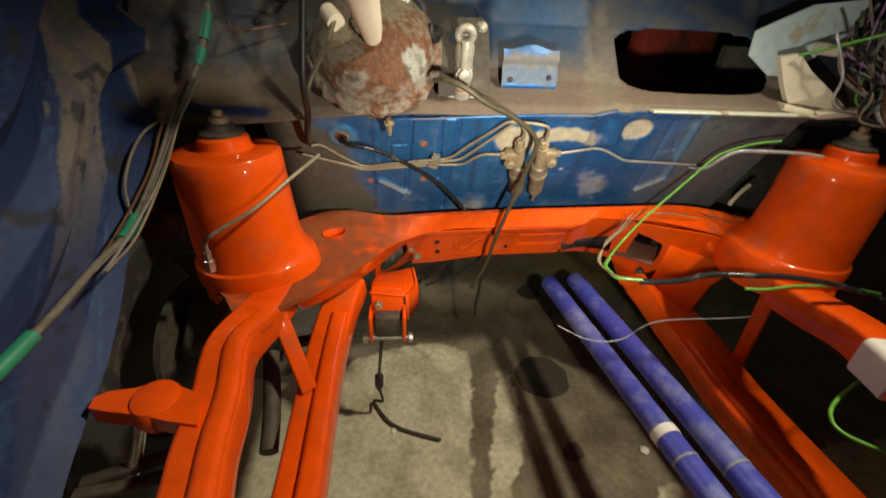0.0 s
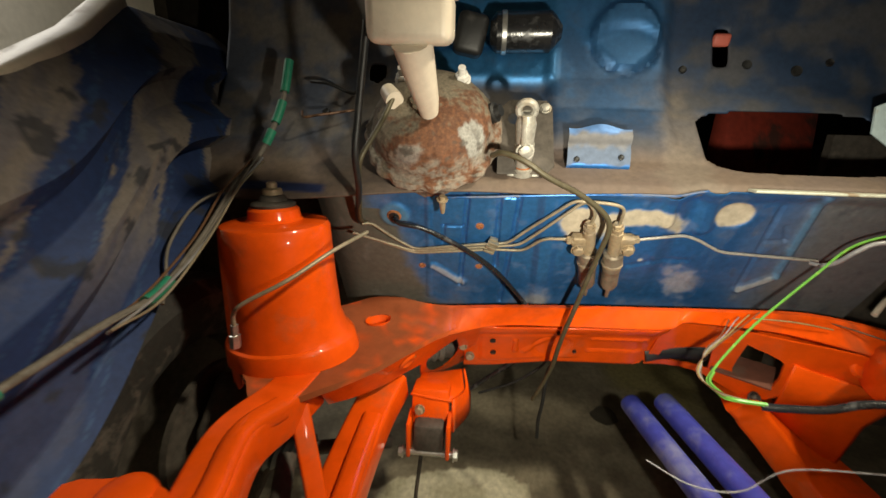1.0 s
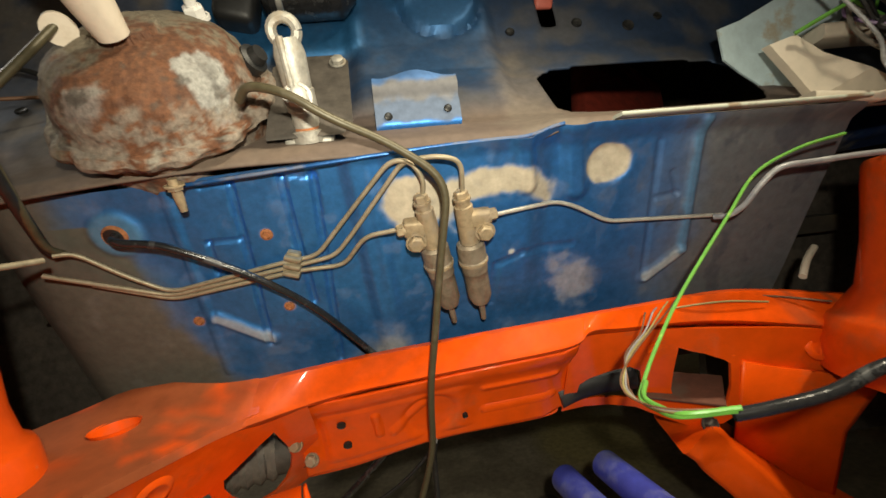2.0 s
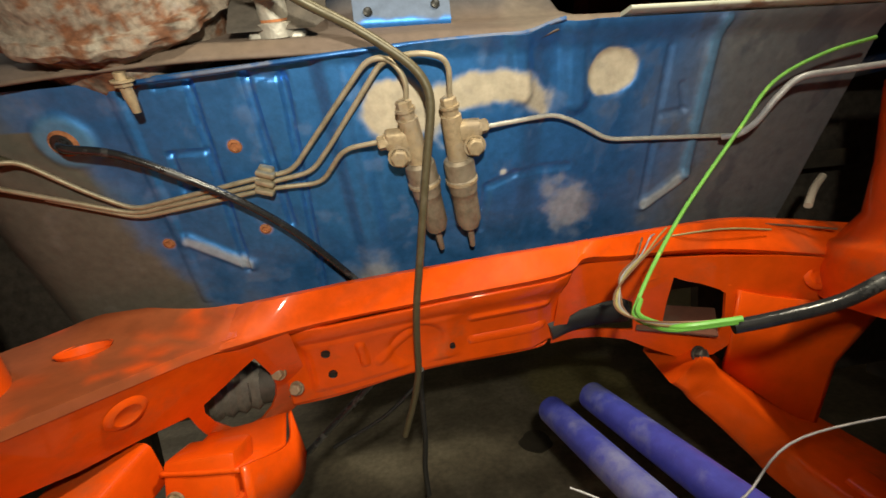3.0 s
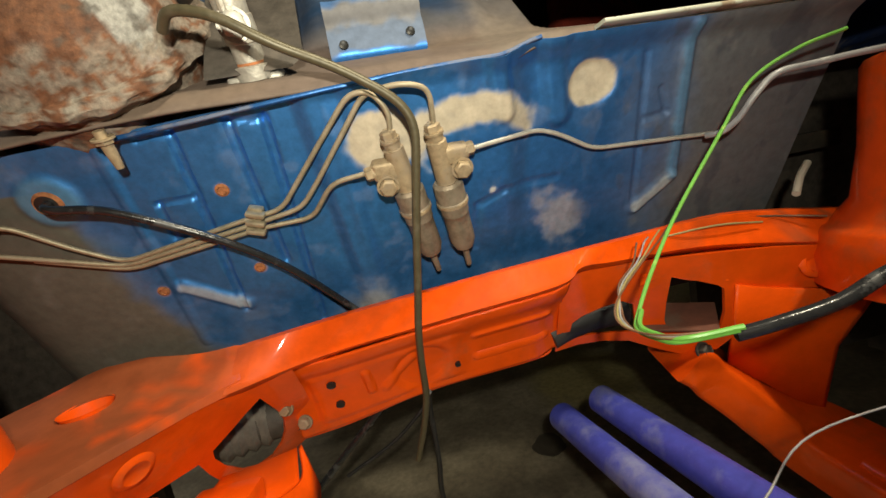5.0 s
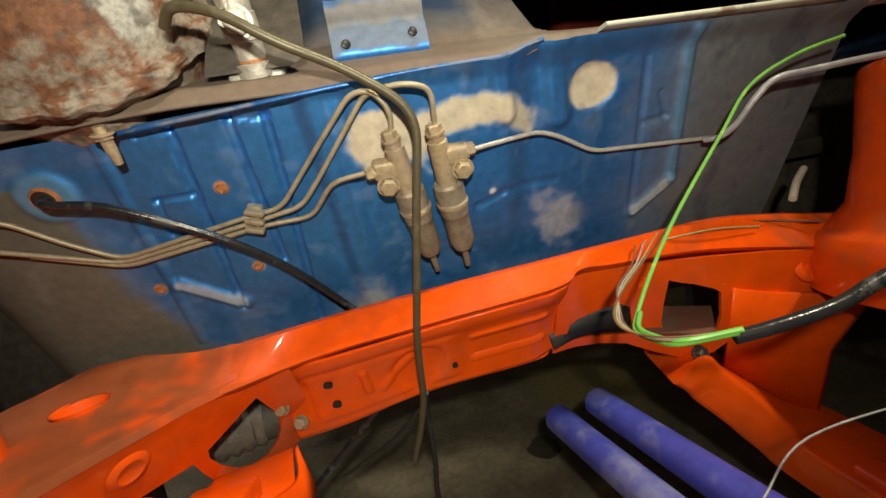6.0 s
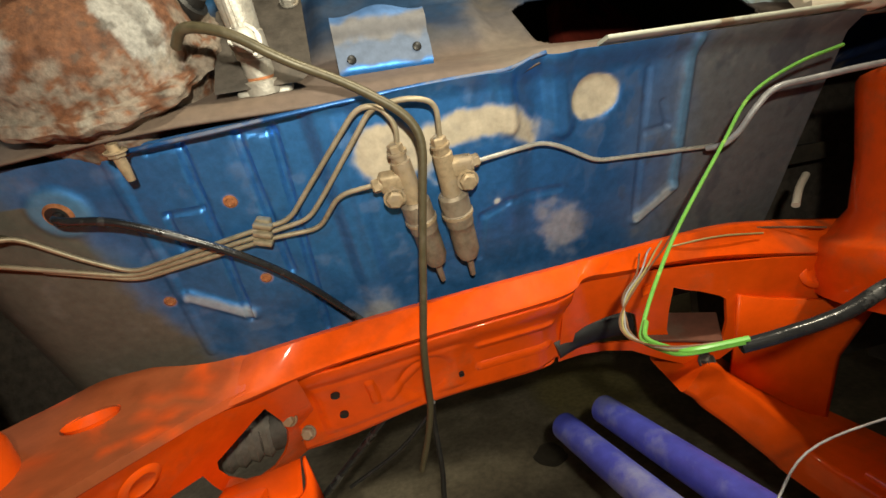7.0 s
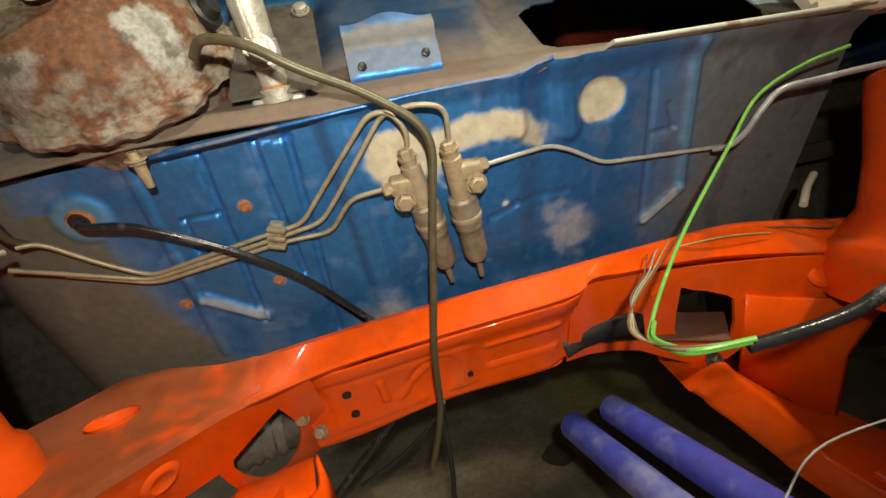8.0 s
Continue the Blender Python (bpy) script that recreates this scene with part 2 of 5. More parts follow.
def bar(bm, path, width, height, corner=0.008):
    """A box section with rounded corners along a path that runs level or nearly so; the path is the middle of its top."""
    path = [Vector(q) for q in path]
    w, h, c = width / 2, height, corner
    prof = []
    for cx, cz, a0 in ((w - c, -c, 0), (-w + c, -c, 90), (-w + c, -h + c, 180), (w - c, -h + c, 270)):
        for k in range(4):
            a = radians(a0 + 30 * k)
            prof.append((cx + c * math.cos(a), cz + c * math.sin(a)))
    rings = []
    for i, p in enumerate(path):
        way = path[min(i + 1, len(path) - 1)] - path[max(i - 1, 0)]
        side = Vector((way.y, -way.x, 0)).normalized()
        up = side.cross(way.normalized())
        rings.append([bm.verts.new(p + side * a + up * b) for a, b in prof])
    n = len(prof)
    for a, b in zip(rings, rings[1:]):
        for k in range(n):
            bm.faces.new((a[k], a[(k + 1) % n], b[(k + 1) % n], b[k]))
    bm.faces.new(rings[0])
    bm.faces.new(rings[-1][::-1])
    return bm


def surface(bm, fn, us, vs, thick):
    """A sheet over the lattice us x vs; fn(u, v) gives place and outward normal."""
    front, back = [], []
    for u in us:
        rows = [fn(u, v) for v in vs]
        front.append([bm.verts.new(p) for p, n in rows])
        back.append([bm.verts.new(p - n * thick) for p, n in rows])
    a, b = len(us) - 1, len(vs) - 1
    for i in range(a):
        for j in range(b):
            bm.faces.new((front[i][j], front[i + 1][j], front[i + 1][j + 1], front[i][j + 1]))
            bm.faces.new((back[i][j], back[i][j + 1], back[i + 1][j + 1], back[i + 1][j]))
    for i in range(a):
        for j in (0, b):
            bm.faces.new((front[i][j], front[i + 1][j], back[i + 1][j], back[i][j]))
    for j in range(b):
        for i in (0, a):
            bm.faces.new((front[i][j], front[i][j + 1], back[i][j + 1], back[i][j]))
    return bm


def coat(ob, fn):
    """Stores the paint of each point of a mesh: red, green, blue and how much of it is metallic paint."""
    me = ob.data
    layer = me.attributes.new("coat", "FLOAT_COLOR", "POINT")
    layer.data.foreach_set("color", np.array([fn(v.co) for v in me.vertices], dtype=np.float32).ravel())
    return ob


def grain(p, s, depth=4):
    return noise.fractal(Vector(p) * s, 1.0, 2.0, depth)


def step(x, a, b):
    t = min(1.0, max(0.0, (x - a) / (b - a)))
    return t * t * (3 - 2 * t)


def blend(a, b, f):
    return tuple(x + (y - x) * f for x, y in zip(a, b))


LEAN = radians(28)
P_UP, P_OUT = Vector((0, -math.sin(LEAN), math.cos(LEAN))), Vector((0, -math.cos(LEAN), -math.sin(LEAN)))


def on_panel(u, v, n=0.0):
    """A place on the lower bulkhead: u across, v up along it, n out of it."""
    return Vector((u, 0, 0.8)) + P_UP * v + P_OUT * n


MID = 0.228


def mirrored(p):
    return (2 * MID - p[0], *p[1:])


# ---- the garage round the car ----
def slab(name, c, size, material, label, category):
    return solo(name, box(bmesh.new(), c, size, None, 0), material, label, category, kind="structure", smooth=False)


# outlines of the lamp-lit floor, with the shadow gaps left between them
LIT_PATCHES = [[(-0.9, 0.10), (-0.252, 0.166), (-0.166, 0.224), (-0.033, 0.267), (0.086, 0.274), (0.181, 0.234), (0.163, 0.051), (0.127, -0.25), (0.10, -0.8), (-0.9, -0.8)],
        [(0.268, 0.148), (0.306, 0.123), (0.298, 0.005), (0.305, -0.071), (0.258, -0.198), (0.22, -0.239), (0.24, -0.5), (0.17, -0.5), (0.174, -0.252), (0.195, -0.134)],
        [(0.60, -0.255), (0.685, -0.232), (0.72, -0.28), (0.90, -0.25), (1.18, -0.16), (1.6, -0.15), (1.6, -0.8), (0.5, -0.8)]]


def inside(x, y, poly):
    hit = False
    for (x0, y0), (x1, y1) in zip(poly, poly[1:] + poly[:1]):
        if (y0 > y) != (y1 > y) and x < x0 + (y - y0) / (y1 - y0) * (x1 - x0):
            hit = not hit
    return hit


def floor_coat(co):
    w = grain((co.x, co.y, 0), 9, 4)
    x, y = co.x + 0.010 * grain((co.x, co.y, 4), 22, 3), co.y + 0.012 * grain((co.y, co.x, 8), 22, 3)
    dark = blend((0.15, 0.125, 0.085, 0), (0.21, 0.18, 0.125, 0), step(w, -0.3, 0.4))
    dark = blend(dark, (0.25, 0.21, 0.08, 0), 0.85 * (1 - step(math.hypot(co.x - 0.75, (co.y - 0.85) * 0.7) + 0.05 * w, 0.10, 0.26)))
    # lamplight painted as paler concrete inside the outlines; the far floor is pale too
    if abs(co.x) > 2 or abs(co.y) > 1.2 or any(inside(x, y, p) for p in LIT_PATCHES):
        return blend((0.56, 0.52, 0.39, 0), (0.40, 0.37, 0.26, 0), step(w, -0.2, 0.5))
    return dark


def floor_at(x, y):
    return Vector((x, y, 0.0)), Vector((0, 0, 1))


FX = np.concatenate([np.linspace(-3.2, -0.62, 9)[:-1], np.linspace(-0.62, 1.4, 205), np.linspace(1.4, 3.8, 9)[1:]])
FY = np.concatenate([np.linspace(-3.1, -0.62, 9)[:-1], np.linspace(-0.62, 1.1, 175), np.linspace(1.1, 3.9, 9)[1:]])


coat(solo("floor", surface(bmesh.new(), floor_at, FX, FY, 0.05), CONCRETE, "oily grey concrete garage floor, lamp-lit patches and shadow gaps painted in", "floor", kind="structure"), floor_coat)
slab("wall_north", (0.3, 3.95, 1.45), (7.2, 0.1, 2.9), PLASTER, "plain plastered garage wall behind the car", "wall")
slab("wall_south", (0.3, -3.15, 1.45), (7.2, 0.1, 2.9), PLASTER, "plain plastered garage wall before the car", "wall")
slab("wall_west", (-3.25, 0.4, 1.45), (0.1, 7, 2.9), PLASTER, "plain plastered garage side wall", "wall")
slab("wall_east", (3.85, 0.4, 1.45), (0.1, 7, 2.9), PLASTER, "plain plastered garage side wall", "wall")
slab("ceiling", (0.3, 0.4, 2.95), (7.2, 7.2, 0.1), PLASTER, "plain pale garage ceiling", "ceiling")


def stain(name, x, y, r, label, lobes=0.12):
    bm = bmesh.new()
    rim = [bm.verts.new((x + r * (1 + lobes * math.sin(3 * a + x * 9) + 0.04 * math.sin(7 * a)) * math.cos(a), y + r * (1 + lobes * math.cos(2 * a + y * 7)) * math.sin(a), 0.004))
           for a in (2 * math.pi * k / 72 for k in range(72))]
    bm.faces.new(rim)
    bmesh.ops.extrude_face_region(bm, geom=bm.faces[:])
    for v in rim:
        v.co.z = 0.0005
    return solo(name, bm, OIL, label, "oil stain", group="oil stains on the floor", kind="structure")


stain("oil_stain", 0.476, 0.56, 0.045, "small dark oil stain on the concrete floor")
stain("oil_stain", 0.405, 0.115, 0.085, "large round black oil stain on the concrete floor", 0.03)
stain("oil_stain", 0.42, -0.145, 0.028, "faint dark oil stain on the concrete floor")

# ---- lower bulkhead: pressed sheet, blue paint over grey primer ----
PU = np.linspace(-0.30, 0.712, 440)
PV = np.linspace(-0.30, 0.10, 175)
BEADS = [((-0.088, 0.062), (-0.098, -0.20), 0.005, 0.0030), ((-0.022, 0.066), (-0.034, -0.16), 0.004, -0.0045), ((0.030, 0.068), (0.034, -0.10), 0.004, -0.0045),
         ((0.064, 0.066), (0.050, -0.205), 0.004, -0.0045), ((-0.066, -0.004), (-0.030, -0.003), 0.003, -0.003), ((-0.064, -0.004), (-0.066, -0.045), 0.003, -0.003),
         ((-0.024, 0.064), (-0.052, 0.062), 0.003, -0.003), ((0.032, 0.066), (0.062, 0.064), 0.003, -0.003),
         ((-0.085, -0.108), (-0.030, -0.152), 0.009, 0.005), ((0.530, -0.088), (0.487, -0.127), 0.009, 0.005), ((0.508, 0.092), (0.531, -0.084), 0.007, 0.005),
         ((0.463, 0.068), (0.484, -0.127), 0.004, -0.003), ((0.477, -0.004), (0.503, -0.001), 0.004, -0.003), ((0.503, -0.001), (0.490, 0.028), 0.004, -0.003),
         ((0.268, -0.072), (0.300, -0.058), 0.005, -0.002), ((0.300, -0.058), (0.368, -0.058), 0.005, -0.002), ((0.268, -0.072), (0.262, -0.135), 0.005, -0.002),
         ((0.112, 0.075), (0.128, -0.20), 0.016, 0.009), ((0.290, 0.090), (0.300, 0.035), 0.011, 0.007), ((0.352, 0.098), (0.364, 0.02), 0.013, 0.008)]


def near_line(u, v, a, b):
    ax, ay, bx, by = *a, *b
    t = max(0, min(1, ((u - ax) * (bx - ax) + (v - ay) * (by - ay)) / ((bx - ax) ** 2 + (by - ay) ** 2)))
    return math.hypot(u - ax - t * (bx - ax), v - ay - t * (by - ay))


def panel_relief(u, v):
    n = 0.0
    for a, b, w, h in BEADS:
        d = near_line(u, v, a, b)
        if d < 2.2 * w:
            n += 0.85 * h * (1 - step(d, 0.4 * w, 1.5 * w))
    d = math.hypot(u - 0.403, (v - 0.047) * 1.15)
    n -= 0.006 * (1 - step(d, 0.020, 0.034))
    d = math.hypot(u + 0.150, v - 0.018)
    n += 0.004 * (1 - step(d, 0.020, 0.032))
    n += 0.010 * (1 - step(abs(u - 0.225), 0.075, 0.11)) * step(v, -0.20, -0.02)
    n -= 0.05 * step(-u, 0.215, 0.33) ** 2
    n += 0.012 * step(v, 0.072, 0.1)
    return n + 0.0010 * grain((u, v, 0), 9, 2)


def panel_top(u):
    return 0.066 + 0.026 * step(u, -0.2, 0.30) + 0.011 * step(u, 0.29, 0.34)


def panel_at(u, v):
    v = min(v, panel_top(u))
    return on_panel(u, v, panel_relief(u, v)), P_OUT


BLUE_C, NAVY_C, GREY_C, BEIGE_C = (0.048, 0.215, 0.56, 1.0), (0.028, 0.12, 0.35, 0.9), (0.105, 0.097, 0.078, 0.0), (0.44, 0.38, 0.285, 0.0)


def panel_coat(co):
    u = co.x
    d = co - Vector((0, 0, 0.8))
    v = d.dot(P_UP)
    w = 0.03 * grain((u, v, 3), 12)
    c = BLUE_C
    c = blend(c, NAVY_C, step(u + w, 0.24, 0.42) * 0.5)
    c = blend(c, GREY_C, step(-u + w - 0.25 * min(0.0, v + 0.02), 0.10, 0.16) if v < 0.03 else step(-u + w, 0.13, 0.2))
    c = blend(c, GREY_C, step(u + w, 0.42, 0.56) * 0.9)
    c = blend(c, GREY_C, 0.75 * step(-v + 2 * w, 0.15, 0.24))
    k = 0.005 * grain((u, v, 7), 45)
    lobe = math.hypot((u - 0.168) / 1.05, v - 0.024) - 0.033
    crest = max(math.hypot((u - 0.262) / 1.75, v - 0.018) - 0.040, 0.034 - math.hypot((u - 0.270) / 1.85, v + 0.006))
    c = blend(c, BEIGE_C, 1 - step(min(lobe, crest) + k, -0.003, 0.005))
    c = blend(c, BEIGE_C, 1 - step(math.hypot(u - 0.403, (v - 0.047) * 1.15) + 0.6 * k, 0.026, 0.030))
    c = blend(c, BEIGE_C, 0.55 * (1 - step(math.hypot((u - 0.375 + 0.3 * (v + 0.11)) * 1.1, (v + 0.115) * 0.9) + 3 * k, 0.018, 0.048)))
    c = blend(c, BEIGE_C, 0.5 * (1 - step(math.hypot((u - 0.125) * 1.6, v + 0.185) + 3 * k, 0.01, 0.05)))
    c = blend(c, (0.22, 0.21, 0.20, 0.2), 0.22 * step(grain((u, v, 9), 26, 5), 0.30, 0.65))
    for a, b in (((-0.085, -0.108), (-0.032, -0.15)), ((0.53, -0.088), (0.488, -0.126))):
        c = blend(c, (0.36, 0.40, 0.42, 0.1), 0.75 * (1 - step(near_line(u, v, a, b) + 0.4 * k, 0.004, 0.009)))
    c = blend(c, (0.10, 0.24, 0.42, 0.6), 0.8 * (1 - step(near_line(u, v, (0.508, 0.092), (0.531, -0.084)) + 0.5 * k, 0.003, 0.009)))
    c = blend(c, (0.045, 0.05, 0.07, 0.1), 0.55 * step(grain((u * 1.3, v, 21), 20, 5), 0.22, 0.5) * step(u, 0.34, 0.44))
    for x, y in ((0, 0), (0.002, -0.103), (-0.108, -0.109)):
        c = blend(c, (0.36, 0.17, 0.08, 0), 1 - step(math.hypot(u - x, v - y) + 0.3 * k, 0.005, 0.009))
    c = blend(c, (0.10, 0.27, 0.46, 0.6), 0.8 * (1 - step(math.hypot(u + 0.15, v - 0.018) + 0.3 * k, 0.021, 0.029)))
    c = blend(c, (0.45, 0.45, 0.43, 0), 1 - step(math.hypot(u - 0.285, v + 0.054) + 0.4 * k, 0.003, 0.006))
    return c


bulkhead = coat(solo("bulkhead_lower", surface(bmesh.new(), panel_at, PU, PV, 0.002), BODY, "pressed blue-painted lower bulkhead panel with bare grey primer patches", "bulkhead", kind="structure"), panel_coat)
for u, v, r in ((0, 0.0, 0.0045), (0.002, -0.103, 0.004), (-0.108, -0.109, 0.004)):
    bm = lathe(bmesh.new(), [(0, 0.0005), (r * 0.75, 0.0005), (r, 0.0025), (r * 1.5, 0.0015), (r * 1.6, 0)], on_panel(u, v, panel_relief(u, v)), P_OUT, 16)
    part("bolt_hole", bm, RUST, bulkhead, "rusty bolt hole")
bm = lathe(bmesh.new(), [(0, 0.003), (0.0075, 0.003), (0.0105, 0.0045), (0.0125, 0.002), (0.0132, 0)], on_panel(-0.150, 0.018, 0.0035), P_OUT, 24)
part("grommet_hole", bm, RUST, bulkhead, "dark rusty hole for the cable")
part("hole_core", lathe(bmesh.new(), [(0, 0.0050), (0.0080, 0.0048), (0.0098, 0.0042), (0.0098, 0.001)], on_panel(-0.150, 0.018, 0.0035), P_OUT, 20), BLACK, bulkhead)
bm = bmesh.new()
bar(bm, [on_panel(u, panel_top(u) + 0.004, 0.012) for u in np.linspace(0.395, 0.70, 14)], 0.020, 0.004, 0.0015)
part("sill_strip", bm, WHITE_PAINT, bulkhead, "chipped white-painted edge strip")
bm = bar(bmesh.new(), [on_panel(u, panel_top(u) + 0.001, 0.013 + 0.0012 * grain((u, 0, 2), 30)) for u in np.linspace(-0.075, 0.335, 40)], 0.005, 0.004, 0.0012)
part("panel_lip", bm, BLUE, bulkhead, "bright blue folded lip")

# ---- upper bulkhead: sloping shelf, then the scuttle wall ----
PROFILE = [(-0.052, 0.868), (-0.040, 0.884), (0.022, 0.916), (0.10, 0.994), (0.135, 1.05), (0.165, 1.14), (0.19, 1.26), (0.20, 1.42), (0.14, 1.46)]


def shelf_at(u, s):
    k = min(int(s), len(PROFILE) - 2)
    a, b = Vector((0, *PROFILE[k])), Vector((0, *PROFILE[k + 1]))
    p = a.lerp(b, s - k)
    way = (b - a).normalized()
    out = Vector((0, -way.z, way.y))
    rise = 0.0
    if s > 1.6:
        rise += 0.014 * (step(u, 0.10, 0.125) - step(u, 0.305, 0.335)) * step(s, 2.0, 2.5)
        rise += 0.018 * (1 - step(math.hypot(u - 0.245, p.z - 1.125), 0.052, 0.066))
        rise -= 0.010 * (1 - step(math.hypot(u - 0.245, p.z - 1.06) - 0.07, 0.0, 0.02)) * (1 - step(math.hypot(u - 0.245, p.z - 1.125), 0.06, 0.07))
        rise += 0.012 * (1 - step(abs(u + 0.02), 0.13, 0.15)) * (1 - step(abs(p.z - 1.075), 0.02, 0.04))
    q = p + out * rise + Vector((u, 0, 0))
    q.z += -0.028 * step(-u, 0.0, 0.4) * (1 - step(s, 1, 3)) - 0.02 * (1 - step(s, 0, 1)) * 0 + 0.01 * step(u, 0.3, 0.34) * (1 - step(s, 0.6, 2))
    return q + out * 0.0015 * grain((u, p.z, 1), 7, 2), out


def shelf_coat(co):
    u, z = co.x, co.z
    w = grain((u, co.y + z, 2), 11)
    c = blend((0.024, 0.046, 0.095, 0.5), (0.060, 0.062, 0.072, 0.2), step(w, -0.25, 0.35))
    c = blend(c, blend((0.070, 0.082, 0.115, 0.2), (0.135, 0.120, 0.108, 0.0), step(w + 0.4 * grain((u, z, 6), 40, 3), -0.4, 0.3)), step(-u, -0.08, 0.06) * 0.9)
    c = blend(c, (0.030, 0.13, 0.31, 0.9), (step(u, 0.105, 0.135) - step(u, 0.29, 0.34)) * step(z, 0.96, 1.0) * (0.35 + 0.5 * step(z + 0.1 * w, 1.05, 1.12)))
    c = blend(c, (0.035, 0.16, 0.36, 1.0), (1 - step(abs(u + 0.01), 0.12, 0.15)) * step(z, 1.03, 1.06))
    c = blend(c, (0.150, 0.105, 0.074, 0.0), (1 - step(z + 0.03 * w + 0.03 * step(-u, 0, 0.3), 0.915, 0.965)) * 0.85)
    c = blend(c, (0.17, 0.14, 0.11, 0.0), 0.6 * (1 - step(abs(u - 0.335) + 0.05 * w, 0.02, 0.05)) * (1 - step(z, 1.0, 1.08)))
    c = blend(c, (0.02, 0.045, 0.16, 0.8), 0.9 * (1 - step(abs(u + 0.34), 0.07, 0.085)) * (1 - step(abs(z - 0.860), 0.004, 0.008)))
    return c



def shelf_mesh():
    us, ss = np.linspace(-0.52, 0.98, 251), np.concatenate([np.linspace(0, 1, 6)[:-1], np.linspace(1, 3, 40)[:-1], np.linspace(3, 8, 60)])
    bm = bmesh.new()
    lattice = [[None] * len(ss) for _ in us]
    for i, u in enumerate(us):
        for j, s in enumerate(ss):
            lattice[i][j] = bm.verts.new(shelf_at(u, s)[0])

    def open_at(u, s):
        z = shelf_at(u, s)[0].z
        a, b = (u - 0.518) / 0.150, (z - 0.954) / 0.048
        slot = abs(u - 0.417) < 0.014 and abs(z - 1.115) < 0.03
        return abs(a) ** 5 + abs(b) ** 5 < 1 or (u + 0.212) ** 2 + (z - 1.06) ** 2 < 0.017 ** 2 or slot
    for i in range(len(us) - 1):
        for j in range(len(ss) - 1):
            if not open_at((us[i] + us[i + 1]) / 2, (ss[j] + ss[j + 1]) / 2):
                bm.faces.new((lattice[i][j], lattice[i + 1][j], lattice[i + 1][j + 1], lattice[i][j + 1]))
    for v in [v for v in bm.verts if not v.link_faces]:
        bm.verts.remove(v)
    for _ in range(2):
        rim = [v for v in bm.verts if v.is_boundary]
        bmesh.ops.smooth_vert(bm, verts=[v for v in rim if -0.5 < v.co.x < 0.96 and 0.9 < v.co.z < 1.3], factor=0.5, use_axis_x=True, use_axis_y=True, use_axis_z=True)
    return bm


shelf = coat(solo("bulkhead_upper", shelf_mesh(), BODY, "dusty blue-grey upper bulkhead shelf with a large oval opening", "bulkhead", kind="structure"), shelf_coat)
so = shelf.modifiers.new("thickness", "SOLIDIFY")
so.thickness, so.offset = 0.003, 0

# ---- inner wings and the cabin behind ----
WING = [(0.0, 0.0), (0.045, 0.03), (0.07, 0.10), (0.045, 0.13), (0.05, 0.17), (0.09, 0.21), (0.10, 0.26), (0.08, 0.29), (0.12, 0.36), (0.17, 0.42)]


def wing_mesh(side):
    bm = bmesh.new()

    def at(y, s):
        k = min(int(s), len(WING) - 2)
        f = s - k
        o, h = WING[k][0] * (1 - f) + WING[k + 1][0] * f, WING[k][1] * (1 - f) + WING[k + 1][1] * f
        low = 0.845 - 0.26 * step(-y, 0.05, 0.45) - 0.10 * step(-y, 0.4, 0.6)
        top = 1.15 - 0.15 * step(-y, -0.05, 0.32) - 0.06 * step(-y, 0.3, 0.7)
        x = -0.42 - o * (1.2 - 0.65 * step(-y, 0.0, 0.3)) + 0.0016 * grain((y, h, 5), 10, 2)
        p = Vector((x, y, low + h / 0.42 * (top - low)))
        n = Vector((1, 0, 0))
        if side > 0:
            p.x, n.x = 2 * MID + 0.03 - p.x, -1
        return p, n
    return surface(bm, at, np.linspace(0.26, -1.1, 230), np.linspace(0, len(WING) - 1, 100), 0.003)


def wing_coat(co):
    w = grain((co.x, co.y, co.z), 7)
    q = co.z - co.y + 0.012 * w
    fine = grain((co.x, (co.y + co.z) * 0.35, q * 3.0), 16, 5)
    band = math.sin(2 * math.pi * (q - 1.0) / 0.19) + 0.55 * fine + 0.35 * w
    c = blend((0.014, 0.034, 0.115, 0.4), (0.175, 0.15, 0.13, 0.0), step(band, 0.0, 0.14) * (0.7 + 0.25 * step(fine, -0.2, 0.2)) * (0.15 + 0.85 * step(co.z + 0.05 * w, 0.72, 0.90)))
    # thin lighter blue lines: the light caught on rib edges, painted in
    c = blend(c, (0.035, 0.085, 0.19, 0.4), 0.6 * (1 - step(abs(band + 0.32), 0.02, 0.10)))
    c = blend(c, (0.02, 0.022, 0.03, 0.1), 0.8 * step(grain(co, 24, 4), 0.42, 0.55))
    return c


for side, nm in ((-1, "wing_left"), (1, "wing_right")):
    coat(solo("inner_" + nm, wing_mesh(side), BODY, "navy blue inner wing panel with patchy grey primer", "inner wing", kind="structure"), wing_coat)
bm = bmesh.new()
bar(bm, [(-0.640, 0.02, 1.165), (-0.585, -0.12, 1.085), (-0.535, -0.29, 1.008), (-0.525, -0.45, 0.975), (-0.525, -1.1, 0.945)], 0.045, 0.03, 0.01)
solo("fender_edge", bm, CREAM, "cream-painted upper edge of the car's wing", "car wing", kind="structure")
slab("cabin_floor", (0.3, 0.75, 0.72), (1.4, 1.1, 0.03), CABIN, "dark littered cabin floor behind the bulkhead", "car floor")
bm = box(bmesh.new(), (0.74, 0.50, 0.94), (0.30, 0.06, 0.62), Euler((radians(-25), radians(24), radians(12))).to_matrix(), 0.02)
solo("seat_panel", bm, DARK_RED, "dark red panel inside the cabin behind the opening", "cabin panel", kind="structure")

# ---- orange front subframe ----
subframe = thing("front_subframe", "glossy orange-painted front subframe with spring towers and rails", "subframe", (MID, 0.0, 0.5))


